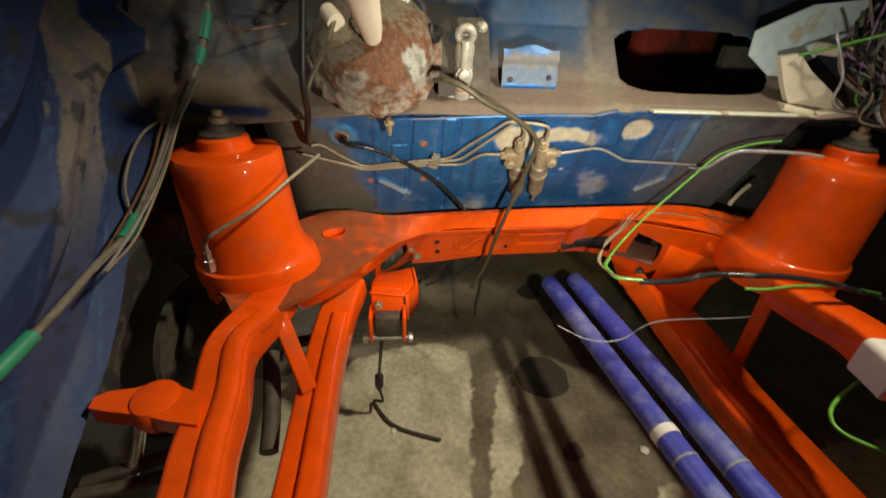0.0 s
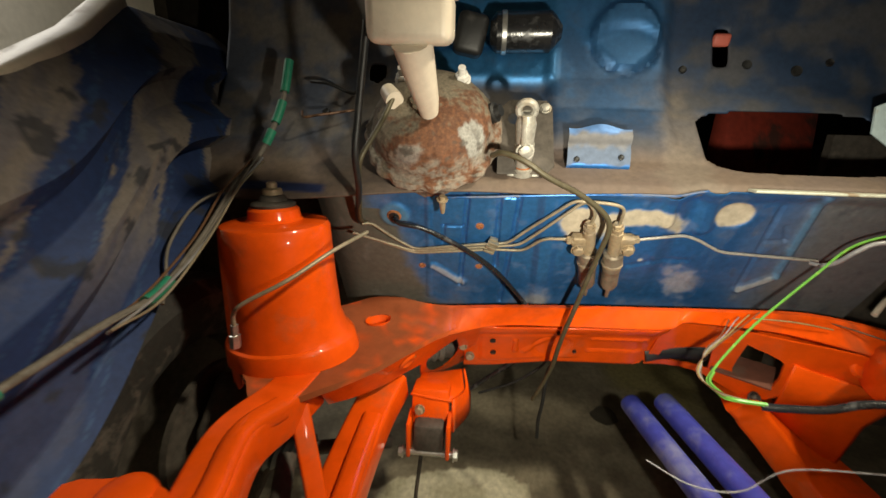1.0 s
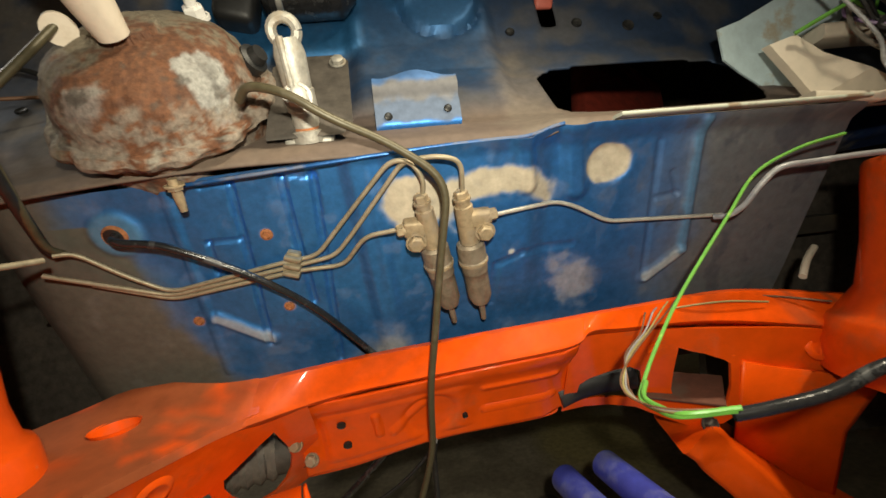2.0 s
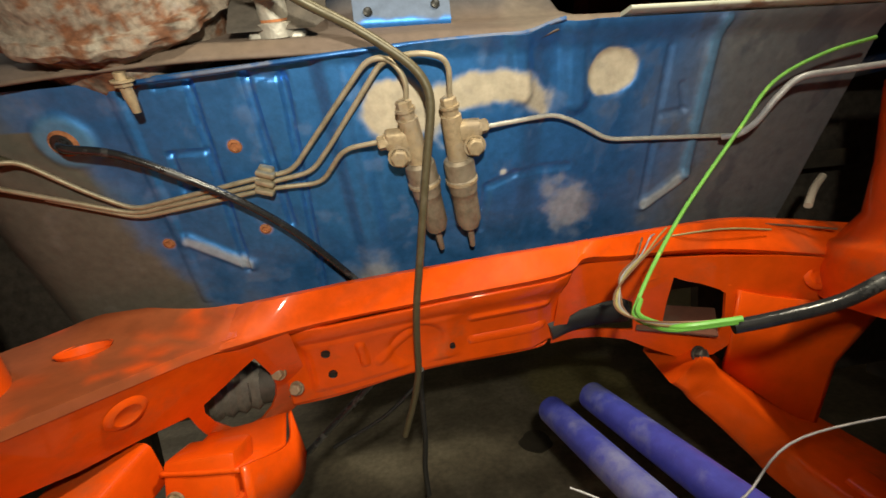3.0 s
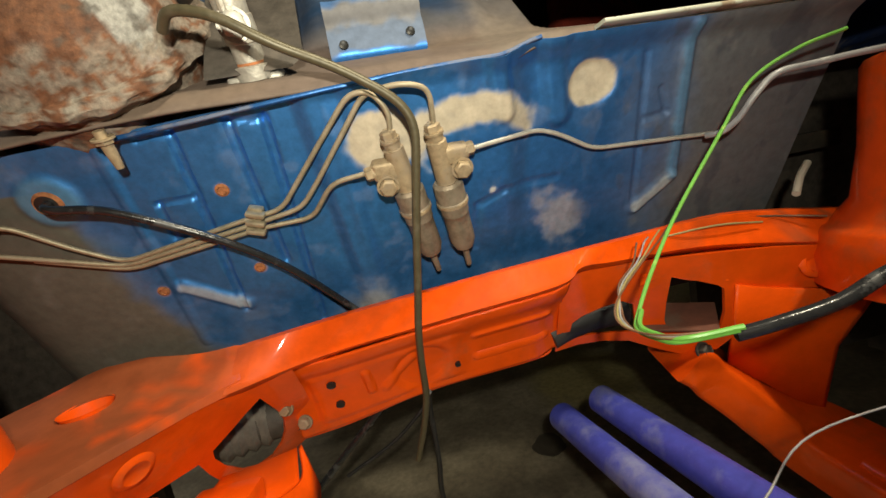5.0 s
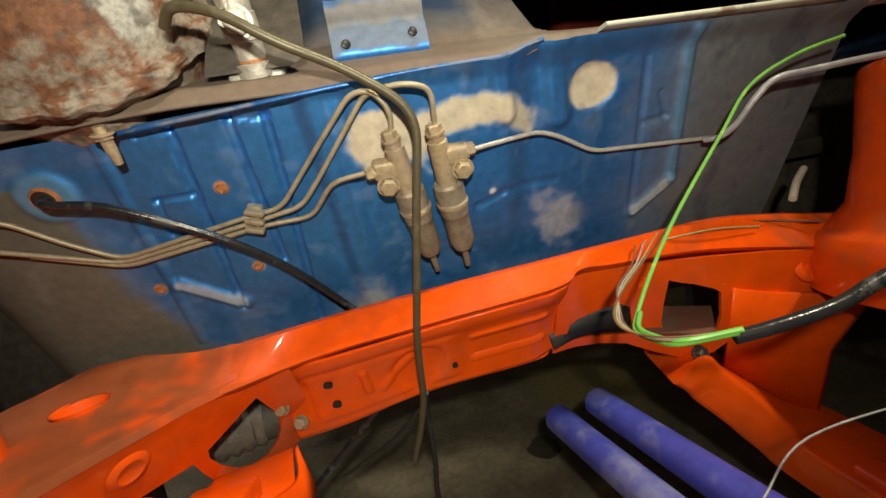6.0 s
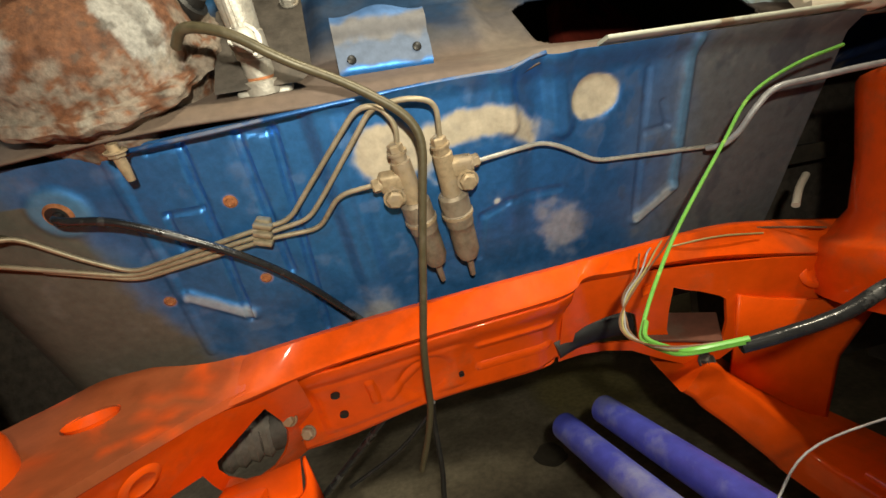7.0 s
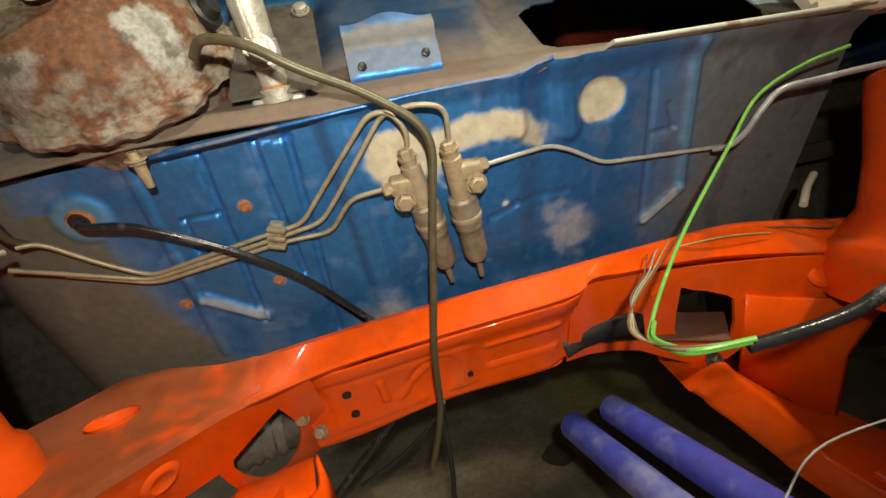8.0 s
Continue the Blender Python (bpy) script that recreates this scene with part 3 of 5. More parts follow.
def loft(rows, n=8):
    """A sheet through rows of points that run the same way."""
    runs = [spline(r, n) for r in rows]
    bm = bmesh.new()
    vs = [[bm.verts.new(p) for p in r] for r in runs]
    for u, v in zip(vs, vs[1:]):
        for k in range(len(u) - 1):
            bm.faces.new((u[k], u[k + 1], v[k + 1], v[k]))
    return bm


def plate(name, bm, material, parent, thick=0.005, label=""):
    ob = part(name, bm, material, parent, label)
    so = ob.modifiers.new("thickness", "SOLIDIFY")
    so.thickness, so.offset = thick, -1
    return ob


# the top edge, the front ridge and the bottom edge of the pressed beam, from tower to tower
BEAM_TOP = [(-0.055, 0.046, 0.622), (0.10, 0.038, 0.638), (0.25, 0.032, 0.648), (0.36, 0.028, 0.654), (0.39, 0.027, 0.656), (0.45, 0.025, 0.659), (0.573, 0.022, 0.664), (0.66, 0.020, 0.655), (0.76, 0.0, 0.640)]
BEAM_RIDGE = [(-0.055, -0.014, 0.590), (0.05, 0.046, 0.589), (0.20, 0.030, 0.605), (0.345, 0.010, 0.621), (0.378, 0.010, 0.637), (0.43, 0.022, 0.632), (0.55, 0.010, 0.629), (0.676, -0.018, 0.612), (0.78, -0.045, 0.595)]
RIDGE_LEFT = [(-0.245, -0.235), (-0.20, -0.195), (-0.148, -0.140), (-0.112, -0.088), (-0.072, -0.032), (-0.038, 0.004), (-0.005, 0.026), (0.03, 0.043)]


def crossmember():
    """The top band: back flange, rounded edge, band and folded lip over the front ridge."""
    back = [(x, y + 0.022, z - 0.030) for x, y, z in BEAM_TOP]
    edge = [(x, y + 0.007, z - 0.002) for x, y, z in BEAM_TOP]
    over = [(x, y - 0.004, z - 0.003) for x, y, z in BEAM_TOP]
    low = [(x, y + 0.001, z + 0.004) for x, y, z in BEAM_RIDGE]
    fold = [(x, y, z - 0.002) for x, y, z in BEAM_RIDGE]
    under = [(x, y + 0.005, z - 0.006) for x, y, z in BEAM_RIDGE]
    inn = [(x, y + 0.016, z - 0.012) for x, y, z in BEAM_RIDGE]
    return loft([back, edge, over, low, fold, under, inn], 10)




def dust_coat(co):
    """Settled brown dust, thick at the tower's foot and thinning out along the beam."""
    w = grain(co, 14, 5) + 0.5 * grain(co, 45, 4)
    d = (1 - step(co.x + 0.05 * w, -0.13, 0.06)) * step(w, -1.1, 0.0) + 0.45 * step(co.x, 0.60, 0.70) * step(w, 0.0, 0.5) + 0.25 * step(w, 0.25, 0.6)
    return blend((0.76, 0.082, 0.003, 1.0), (0.17, 0.064, 0.026, 0.15), min(0.85, d))


cross = coat(plate("crossmember", crossmember(), ORANGE_COAT, subframe, 0.004), dust_coat)
FACE_TOP = [(-0.02, 0.056, 0.578), (0.05, 0.060, 0.578), (0.20, 0.046, 0.594), (0.345, 0.028, 0.609), (0.368, 0.027, 0.618)]
FACE_LOW = [(-0.02, 0.117, 0.450), (0.05, 0.116, 0.457), (0.174, 0.113, 0.478), (0.335, 0.108, 0.488), (0.360, 0.106, 0.500)]


def face_at(x, f, out=0.0):
    """A place on the beam's front face: f runs from its top to its bottom edge."""
    xs = [p[0] for p in FACE_TOP]
    t = Vector((x, *(float(np.interp(x, xs, [p[k] for p in FACE_TOP])) for k in (1, 2))))
    b = Vector((x, *(float(np.interp(x, [p[0] for p in FACE_LOW], [p[k] for p in FACE_LOW])) for k in (1, 2))))
    bulge = 0.012 * math.sin(math.pi * min(1.0, f)) * step(f, 0.0, 0.3)
    return t.lerp(b, f) + Vector((0, 0.88, 0.47)) * (bulge - out)


def face_mesh():
    bm = bmesh.new()
    xs, fs = np.linspace(-0.02, 0.366, 130), np.linspace(0, 1, 44)

    def relief(x, f):
        z = f
        pad = (step(x, 0.010, 0.020) - step(x, 0.205, 0.235)) * (step(z, 0.22, 0.30) - step(z, 0.86, 0.92))
        eye = 1 - step(math.hypot((x - 0.165) / 0.045, (z - 0.60) / 0.34), 0.75, 1.0)
        slash = 1 - step(near_line(x, z * 0.13, (0.088, 0.052), (0.091, 0.088)), 0.002, 0.006)
        bars = max(1 - step(near_line(x, z * 0.13, (0.245, p), (0.345, p)), 0.002, 0.006) for p in (0.050, 0.094))
        kick = 1 - step(near_line(x, z * 0.13, (0.11, 0.092), (0.155, 0.056)), 0.002, 0.007)
        return 0.0035 * pad - 0.0045 * eye + 0.004 * slash + 0.004 * bars + 0.003 * kick
    vs = [[bm.verts.new(face_at(x, f, relief(x, f))) for f in fs] for x in xs]
    for i in range(len(xs) - 1):
        for j in range(len(fs) - 1):
            bm.faces.new((vs[i][j], vs[i][j + 1], vs[i + 1][j + 1], vs[i + 1][j]))
    return bm


plate("front_face", face_mesh(), ORANGE, subframe, 0.004)
plate("bottom_lip", loft([[(x, y, z) for x, y, z in FACE_LOW], [(x, y + 0.006, z - 0.004) for x, y, z in FACE_LOW], [(x, y + 0.05, z + 0.004) for x, y, z in FACE_LOW]]), ORANGE, subframe, 0.003)
for x, f, r in ((0.041, 0.40, 0.0062), (0.044, 0.70, 0.0062), (0.215, 0.72, 0.004), (0.168, 0.10, 0.0035)):
    part("bolt_hole", lathe(bmesh.new(), [(0, 0.0045), (r * 0.9, 0.0045), (r, 0.0052), (r, -0.002)], face_at(x, f, 0.0055), (0, -0.88, -0.47), 16), BLACK, cross, "black drilled hole")


def side_web():
    """The plate with the window and the boot's slot at the stepped end of the beam."""
    out = [(0.362, 0.622), (0.40, 0.622), (0.45, 0.620), (0.50, 0.620), (0.55, 0.620), (0.62, 0.614), (0.70, 0.602), (0.79, 0.586), (0.79, 0.520), (0.70, 0.536), (0.63, 0.548), (0.596, 0.556), (0.594, 0.49), (0.575, 0.468), (0.545, 0.456),
           (0.515, 0.466), (0.48, 0.482), (0.44, 0.490), (0.40, 0.494), (0.364, 0.490), (0.364, 0.56)]
    slot = [(0.386, 0.538), (0.40, 0.547), (0.43, 0.555), (0.459, 0.558), (0.474, 0.550), (0.486, 0.500), (0.46, 0.501), (0.42, 0.508), (0.382, 0.510)]
    win = [(0.509, 0.592), (0.536, 0.582), (0.560, 0.572), (0.567, 0.566), (0.574, 0.530), (0.574, 0.508), (0.565, 0.496), (0.53, 0.499), (0.518, 0.508), (0.514, 0.520), (0.511, 0.55)]

    def where(a, b, d):
        y = float(np.interp(a, [0.36, 0.46, 0.49, 0.51, 0.57, 0.7, 0.8], [0.050, 0.048, 0.036, 0.024, -0.005, -0.022, -0.045]))
        return Vector((a + 0.3 * d, y + (0.6 - b) * float(np.interp(a, [0.5, 0.62], [0.5, 0.25])) + d, b))
    return sheet(bmesh.new(), out, [slot, win], 0.006, where)


part("web_plate", side_web(), ORANGE, subframe)
plate("column", loft([[(0.578, 0.004, 0.572), (0.62, -0.003, 0.560), (0.68, -0.014, 0.548), (0.75, -0.028, 0.535)], [(0.590, 0.030, 0.49), (0.63, 0.028, 0.475), (0.68, 0.022, 0.46), (0.74, 0.015, 0.445)],
                      [(0.600, 0.055, 0.43), (0.64, 0.050, 0.405), (0.69, 0.040, 0.365), (0.73, 0.030, 0.34)]]), ORANGE, subframe)


def foot_mesh(flip):
    m = (lambda a: 2 * MID - a) if flip else (lambda a: a)
    out = [(-0.405, -0.08), (-0.385, -0.035), (-0.335, 0.012), (-0.285, 0.040), (-0.22, 0.056), (-0.15, 0.058), (-0.09, 0.050), (-0.026, 0.045)] + ([(-0.012, 0.036), (-0.044, 0.034), (-0.114, 0.006), (-0.194, -0.008), (-0.246, -0.024), (-0.250, -0.12)] if flip else
           [(-0.026, 0.012)] + RIDGE_LEFT[4:0:-1]) + [(-0.245, -0.235), (-0.265, -0.25), (-0.312, -0.24), (-0.335, -0.205), (-0.39, -0.15)]
    holes = [] if flip else [ring_of(-0.185, -0.001, 0.024, 0.017, 22, 30), ring_of(-0.240, -0.140, 0.011, 0.011, 14)]
    rise = -0.014 if flip else 0.0

    def where(a, b, d):
        front = float(np.interp(a, [-0.42, -0.312, -0.245, -0.20, -0.148, -0.112, -0.072, -0.038, 0.0], [-0.2, -0.24, -0.235, -0.195, -0.140, -0.088, -0.032, 0.004, 0.030]))
        return Vector((m(a), b, 0.5965 + rise + 0.033 * max(0.0, min(1.0, (b - front) / (0.058 - front))) ** float(np.interp(a, [-0.12, -0.05], [5.0, 1.0])) * float(np.interp(a, [-0.3, -0.2], [0.3, 1.0])) - d))
    bm = sheet(bmesh.new(), out, holes, 0.010, lambda a, b, d: Vector((a, b, -d)))
    bmesh.ops.subdivide_edges(bm, edges=bm.edges[:], cuts=5, use_grid_fill=True)
    for v in bm.verts:
        v.co = where(v.co.x, v.co.y, -v.co.z)
    return bm


def web_mesh():
    """The slanted plate under the ridge, with the window that shows the steering rack."""
    def where(a, b, d):
        y = float(np.interp(a, [p[0] for p in RIDGE_LEFT], [p[1] for p in RIDGE_LEFT]))
        z = float(np.interp(a, [-0.235, -0.10, -0.03, 0.03], [0.590, 0.592, 0.588, 0.584]))
        return Vector((a - 0.1 * b - 0.5 * d, y + 0.85 * b + 0.6 * d, z - b))
    top = [(0.012 - 0.0165 * k, 0.001) for k in range(15)]
    out = top + [(-0.22, 0.055), (-0.19, 0.070), (-0.15, 0.077), (-0.12, 0.079), (-0.094, 0.083), (-0.095, 0.11), (-0.094, 0.16), (-0.075, 0.180), (-0.045, 0.182), (-0.015, 0.165), (0.012, 0.135), (0.014, 0.07)]
    hole = [(-0.029, 0.032), (-0.045, 0.045), (-0.062, 0.060), (-0.082, 0.076), (-0.085, 0.090), (-0.084, 0.115), (-0.078, 0.145), (-0.068, 0.160), (-0.052, 0.158), (-0.038, 0.142), (-0.028, 0.120), (-0.022, 0.095), (-0.022, 0.07)]
    return sheet(bmesh.new(), out, [hole], 0.006, where)


def tower_mesh(flip):
    c = Vector((-0.317, -0.100, 0.598))
    if flip:
        c.x = 2 * MID - c.x
    bm = bmesh.new()
    prof = [(0.0965, -0.004), (0.0962, 0.022), (0.0950, 0.027), (0.0905, 0.030), (0.0895, 0.036), (0.089, 0.06), (0.087, 0.12), (0.0845, 0.19), (0.0835, 0.210), (0.080, 0.2155), (0.074, 0.2175), (0.060, 0.219), (0.044, 0.220), (0.040, 0.224), (0.0385, 0.237), (0.034, 0.241), (0.012, 0.241)]
    if flip:
        prof = [(0.094, -0.045)] + prof
    s = 1 if not flip else -1
    lathe(bm, prof, c, (-0.03 * s, 0.02, 1), 48)
    for v in bm.verts:
        f = step(-v.co.z, -0.70, -0.60)
        d = max(0.0, (v.co.x - c.x) * s) / 0.09
        v.co.x += s * 0.022 * f * f * d
        if flip:
            v.co.y += 0.05 * f * f * max(0.0, v.co.y - c.y) / 0.09
    return bm


def skirt_mesh(flip):
    """The torn lower edge of the spring tower at its outer side."""
    cx = -0.317 if not flip else 2 * MID + 0.317
    s = -1 if not flip else 1
    bm = bmesh.new()
    pts = []
    for k in range(25):
        a = radians(118 + 5.5 * k)
        r = 0.0925 + 0.002 * math.sin(5 * k)
        z = 0.565 - 0.02 * ((k * 7) % 5) / 5
        x, y = cx - s * r * math.cos(a), -0.095 - r * math.sin(a) * (1 if k < 13 else 1)
        pts.append((bm.verts.new((x, y, 0.612)), bm.verts.new((x, y, z))))
    for a, b in zip(pts, pts[1:]):
        bm.faces.new((a[0], b[0], b[1], a[1]))
    ext = bmesh.ops.extrude_face_region(bm, geom=bm.faces[:])
    for v in [g for g in ext["geom"] if isinstance(g, bmesh.types.BMVert)]:
        v.co.x += (cx - v.co.x) * 0.04
        v.co.y += (-0.095 - v.co.y) * 0.04
    return bm


for flip in (False, True):
    q = mirrored if flip else (lambda p: p)
    coat(part("tower_foot", foot_mesh(flip), ORANGE_COAT, subframe), dust_coat)
    if not flip:
        part("web_plate", web_mesh(), ORANGE, subframe)
    if not flip:
        cup = bmesh.new()
        loops = []
        for grow, z in ((1.04, 0.607), (0.97, 0.604), (0.92, 0.580), (0.80, 0.574)):
            loops.append([cup.verts.new((a, b, z + 0.10 * b)) for a, b in ring_of(-0.185, -0.001, 0.024 * grow, 0.017 * grow, 22, 30)])
        for la, lb in zip(loops, loops[1:]):
            for k in range(22):
                cup.faces.new((la[k], la[(k + 1) % 22], lb[(k + 1) % 22], lb[k]))
        cup.faces.new(loops[-1])
        bmesh.ops.recalc_face_normals(cup, faces=cup.faces[:])
        part("pressed_cup", cup, ORANGE, subframe)
    tower = part("spring_tower", tower_mesh(flip), ORANGE, subframe)
    part("lower_skirt", skirt_mesh(flip), ORANGE, tower)
    cx = (2 * MID + 0.324) if flip else -0.324
    bm = lathe(bmesh.new(), [(0, 0), (0.029, 0), (0.033, 0.003), (0.034, 0.007), (0.031, 0.010), (0.022, 0.012), (0.019, 0.019), (0.014, 0.022), (0, 0.022)], (cx, -0.095, 0.836), (0.03 if flip else -0.03, 0.02, 1), 28)
    part("rubber_mount", bm, GRIME, tower, "black rubber top mount with a greasy washer")
    bm = lathe(bmesh.new(), [(0.015, 0), (0.015, 0.010), (0.013, 0.012), (0.008, 0.0125), (0.008, 0.020), (0.006, 0.022), (0, 0.022)], (cx, -0.095, 0.855), (0.03 if flip else -0.03, 0.02, 1), 12)
    part("stud", bm, VALVE, tower, "rusty threaded stud")
    part("outer_rail", bar(bmesh.new(), spline([q(p) for p in ((-0.262, -0.165, 0.598), (-0.272, -0.225, 0.600), (-0.293, -0.305, 0.602), (-0.274, -0.40, 0.602), (-0.267, -0.47, 0.600), (-0.250, -0.56, 0.598), (-0.23, -0.76, 0.59))], 6), 0.064, 0.06), ORANGE, subframe)
    bm = bar(bmesh.new(), [(0.706, -0.161, 0.588), (0.775, -0.120, 0.325)] if flip else [(-0.252, -0.215, 0.588), (-0.196, -0.290, 0.462)], 0.028, 0.012, 0.004)
    part("brace", bm, ORANGE, subframe)
    for x, y, r in ((-0.275, -0.178, 0.009), (-0.240, -0.140, 0.010)):
        p = q((x, y, 0.6035))
        part("bolt_hole", lathe(bmesh.new(), [(0, 0.0005), (r, 0.0005), (r * 1.15, 0.002), (r * 1.2, 0)], p, (0, 0, 1), 16), GRIME, subframe, "grimy bolt hole")
pan = box(bmesh.new(), (2 * MID + 0.085, 0.070, 0.515), (0.10, 0.066, 0.005), Euler((radians(16), 0, radians(-37))).to_matrix(), 0.002)
# dusty orange plate whose colour is darkened for the shade behind the window
part("inner_pan", pan, mat("dusty_orange_shaded", (0.13, 0.045, 0.025), 0.8, 0, 60, 0.25, (0.12, 0.075, 0.05, 0.7), 9, 0.48, 0.3), subframe, "dusty orange plate inside the web window, its shade painted in")
part("inner_rail", bar(bmesh.new(), spline([(-0.160, -0.02, 0.505), (-0.176, -0.09, 0.488), (-0.187, -0.2, 0.466), (-0.188, -0.33, 0.452), (-0.184, -0.46, 0.450), (-0.178, -0.76, 0.45)], 6), 0.070, 0.06), ORANGE, subframe)
part("inner_rail", bar(bmesh.new(), spline([(0.565, 0.085, 0.478), (0.60, 0.075, 0.445), (0.66, 0.045, 0.385), (0.702, 0.0, 0.340), (0.722, -0.10, 0.318), (0.734, -0.20, 0.300), (0.768, -0.40, 0.280), (0.83, -0.76, 0.255)], 6), 0.122, 0.06), ORANGE, subframe)
for pts, w in (([(-0.168, -0.12, 0.490), (-0.172, -0.2, 0.476), (-0.172, -0.33, 0.463), (-0.168, -0.46, 0.461), (-0.162, -0.76, 0.461)], 0.036), ([(-0.258, -0.25, 0.606), (-0.279, -0.31, 0.610), (-0.260, -0.40, 0.610), (-0.252, -0.47, 0.608), (-0.236, -0.56, 0.606), (-0.215, -0.76, 0.598)], 0.030),
               ([(0.693, -0.06, 0.334), (0.708, -0.20, 0.312), (0.742, -0.40, 0.292), (0.80, -0.76, 0.267)], 0.044)):
    part("rail_ridge", bar(bmesh.new(), spline(pts, 8), w, 0.03, 0.010), ORANGE, subframe)
for p, way in (((-0.1160, -0.0635, 0.5570), (0.8, -0.55, -0.5)), ((0.674, -0.016, 0.583), (-0.2, -1, 0.2))):
    part("pressed_dimple", lathe(bmesh.new(), [(0, 0.0005), (0.009, 0.0005), (0.012, 0.0025), (0.015, 0.0022), (0.019, -0.001)], p, way, 24), ORANGE, subframe)
part("torn_flange", box(bmesh.new(), (0.605, 0.040, 0.402), (0.060, 0.004, 0.026), Euler((radians(20), radians(28), radians(-8))).to_matrix(), 0.0015), ORANGE, subframe, "torn edge of the rail flange")
part("ear_hub", lathe(bmesh.new(), [(0.0, 0.030), (0.020, 0.030), (0.026, 0.027), (0.029, 0.020), (0.030, 0.0), (0.027, -0.008), (0.0, -0.010)], (-0.340, -0.412, 0.582), (0.05, -0.05, 1), 28), ORANGE, subframe)
# outrigger ear on the outer rail
ear = part("outrigger_ear", sheet(bmesh.new(), [(-0.285, -0.415), (-0.302, -0.402), (-0.325, -0.393), (-0.348, -0.388), (-0.372, -0.396), (-0.400, -0.400), (-0.412, -0.408), (-0.410, -0.424), (-0.385, -0.430), (-0.345, -0.436), (-0.31, -0.446), (-0.275, -0.452)], [], 0.024, lambda a, b, d: Vector((a, b, 0.606 - d))), ORANGE, subframe)
part("front_tie", bar(bmesh.new(), [(-0.45, -0.575, 0.55), (-0.26, -0.575, 0.55)], 0.05, 0.05), ORANGE, subframe)
# engine mount
bm = box(bmesh.new(), (-0.076, -0.022, 0.440), (0.072, 0.055, 0.085), Euler((radians(-12), 0, 0)).to_matrix(), 0.006)
mount = part("engine_mount", bm, ORANGE, subframe)
plate("top_plate", loft([[(-0.105, 0.050, 0.462), (-0.065, 0.066, 0.458), (-0.022, 0.086, 0.455)], [(-0.110, 0.020, 0.462), (-0.070, 0.026, 0.452), (-0.014, 0.040, 0.436)], [(-0.114, -0.042, 0.478), (-0.076, -0.044, 0.474), (-0.036, -0.044, 0.470)]]), ORANGE, mount)
plate("side_plate", loft([[(-0.020, 0.086, 0.456), (-0.014, 0.040, 0.437), (-0.036, -0.044, 0.471)], [(-0.004, 0.070, 0.40), (-0.006, 0.030, 0.385), (-0.034, -0.046, 0.40)]]), ORANGE, mount)
for x in (-0.112, -0.038):
    part("cheek", box(bmesh.new(), (x, -0.062, 0.405), (0.008, 0.05, 0.075), None, 0.003), ORANGE, mount)
part("rubber_block", box(bmesh.new(), (-0.075, -0.058, 0.402), (0.058, 0.042, 0.062), None, 0.008), GRIME, mount, "grey rubber mount block")
bm = sweep(bmesh.new(), [(-0.122, -0.075, 0.372), (-0.028, -0.075, 0.372)], 0.0055, 10)
hexhead(bm, (-0.122, -0.075, 0.372), (-1, 0, 0), 0.010, 0.010)
hexhead(bm, (-0.028, -0.075, 0.372), (1, 0, 0), 0.010, 0.010)
part("through_bolt", bm, STEEL, mount, "shiny steel through bolt")
for x, y, z in ((-0.022, 0.086, 0.513), (-0.006, 0.098, 0.482), (-0.094, -0.058, 0.455)):
    part("bolt", hexhead(bmesh.new(), (x, y, z), (-0.2, -1, 0.1), 0.0080, 0.011), VALVE, subframe, "dusty hexagon bolt")
# rubber boot at the stepped end of the crossmember, and its bolt
part("drain_boot", sweep(bmesh.new(), spline([(0.36, 0.108, 0.515), (0.39, 0.108, 0.524), (0.43, 0.106, 0.530), (0.48, 0.104, 0.530)], 5), 0.021, 12), BLACK, subframe, "black rubber boot in the recess")
part("bolt", hexhead(bmesh.new(), (0.552, 0.040, 0.472), (0.2, -1, 0.2), 0.0095, 0.012), GRIME, subframe, "black greasy bolt")

# ---- wheel and hub in the wheel arch ----
wheel = thing("road_wheel", "dusty black tyre on a grimy wheel hub in the wheel arch", "wheel", (-0.50, -0.12, 0.30))
ax = (-1, 0.06, 0)
part("tyre", lathe(bmesh.new(), [(0.19, -0.07), (0.22, -0.085), (0.27, -0.088), (0.295, -0.07), (0.30, -0.03), (0.30, 0.03), (0.295, 0.07), (0.27, 0.088), (0.22, 0.085), (0.19, 0.07)], (-0.56, -0.10, 0.40), ax, 64), TYRE, wheel)
part("rim", lathe(bmesh.new(), [(0.195, -0.07), (0.185, -0.062), (0.175, 0.0), (0.12, 0.03), (0.05, 0.03), (0.0, 0.03)], (-0.56, -0.10, 0.40), ax, 48), GRIME, wheel)
part("brake_disc", lathe(bmesh.new(), [(0, -0.02), (0.05, -0.02), (0.06, 0.0), (0.125, 0.0), (0.125, 0.012), (0.0, 0.012)], (-0.46, -0.11, 0.42), ax, 48), GRIME, wheel, "rusty grey brake disc")
bm = box(bmesh.new(), (-0.42, -0.13, 0.47), (0.07, 0.13, 0.09), Euler((0.5, 0.1, 0.2)).to_matrix(), 0.02, 3)
part("brake_caliper", box(bm, (-0.40, -0.16, 0.40), (0.06, 0.08, 0.13), Euler((-0.3, 0.2, 0.1)).to_matrix(), 0.02, 3), GRIME, wheel, "greasy cast brake caliper")
shaft = thing("drive_shaft", "greasy dark drive shaft with a rubber boot", "drive shaft", (-0.3, -0.15, 0.4))
part("shaft", sweep(bmesh.new(), [(-0.44, -0.11, 0.42), (-0.30, -0.10, 0.38), (-0.16, -0.02, 0.34)], 0.013, 12), GRIME, shaft)
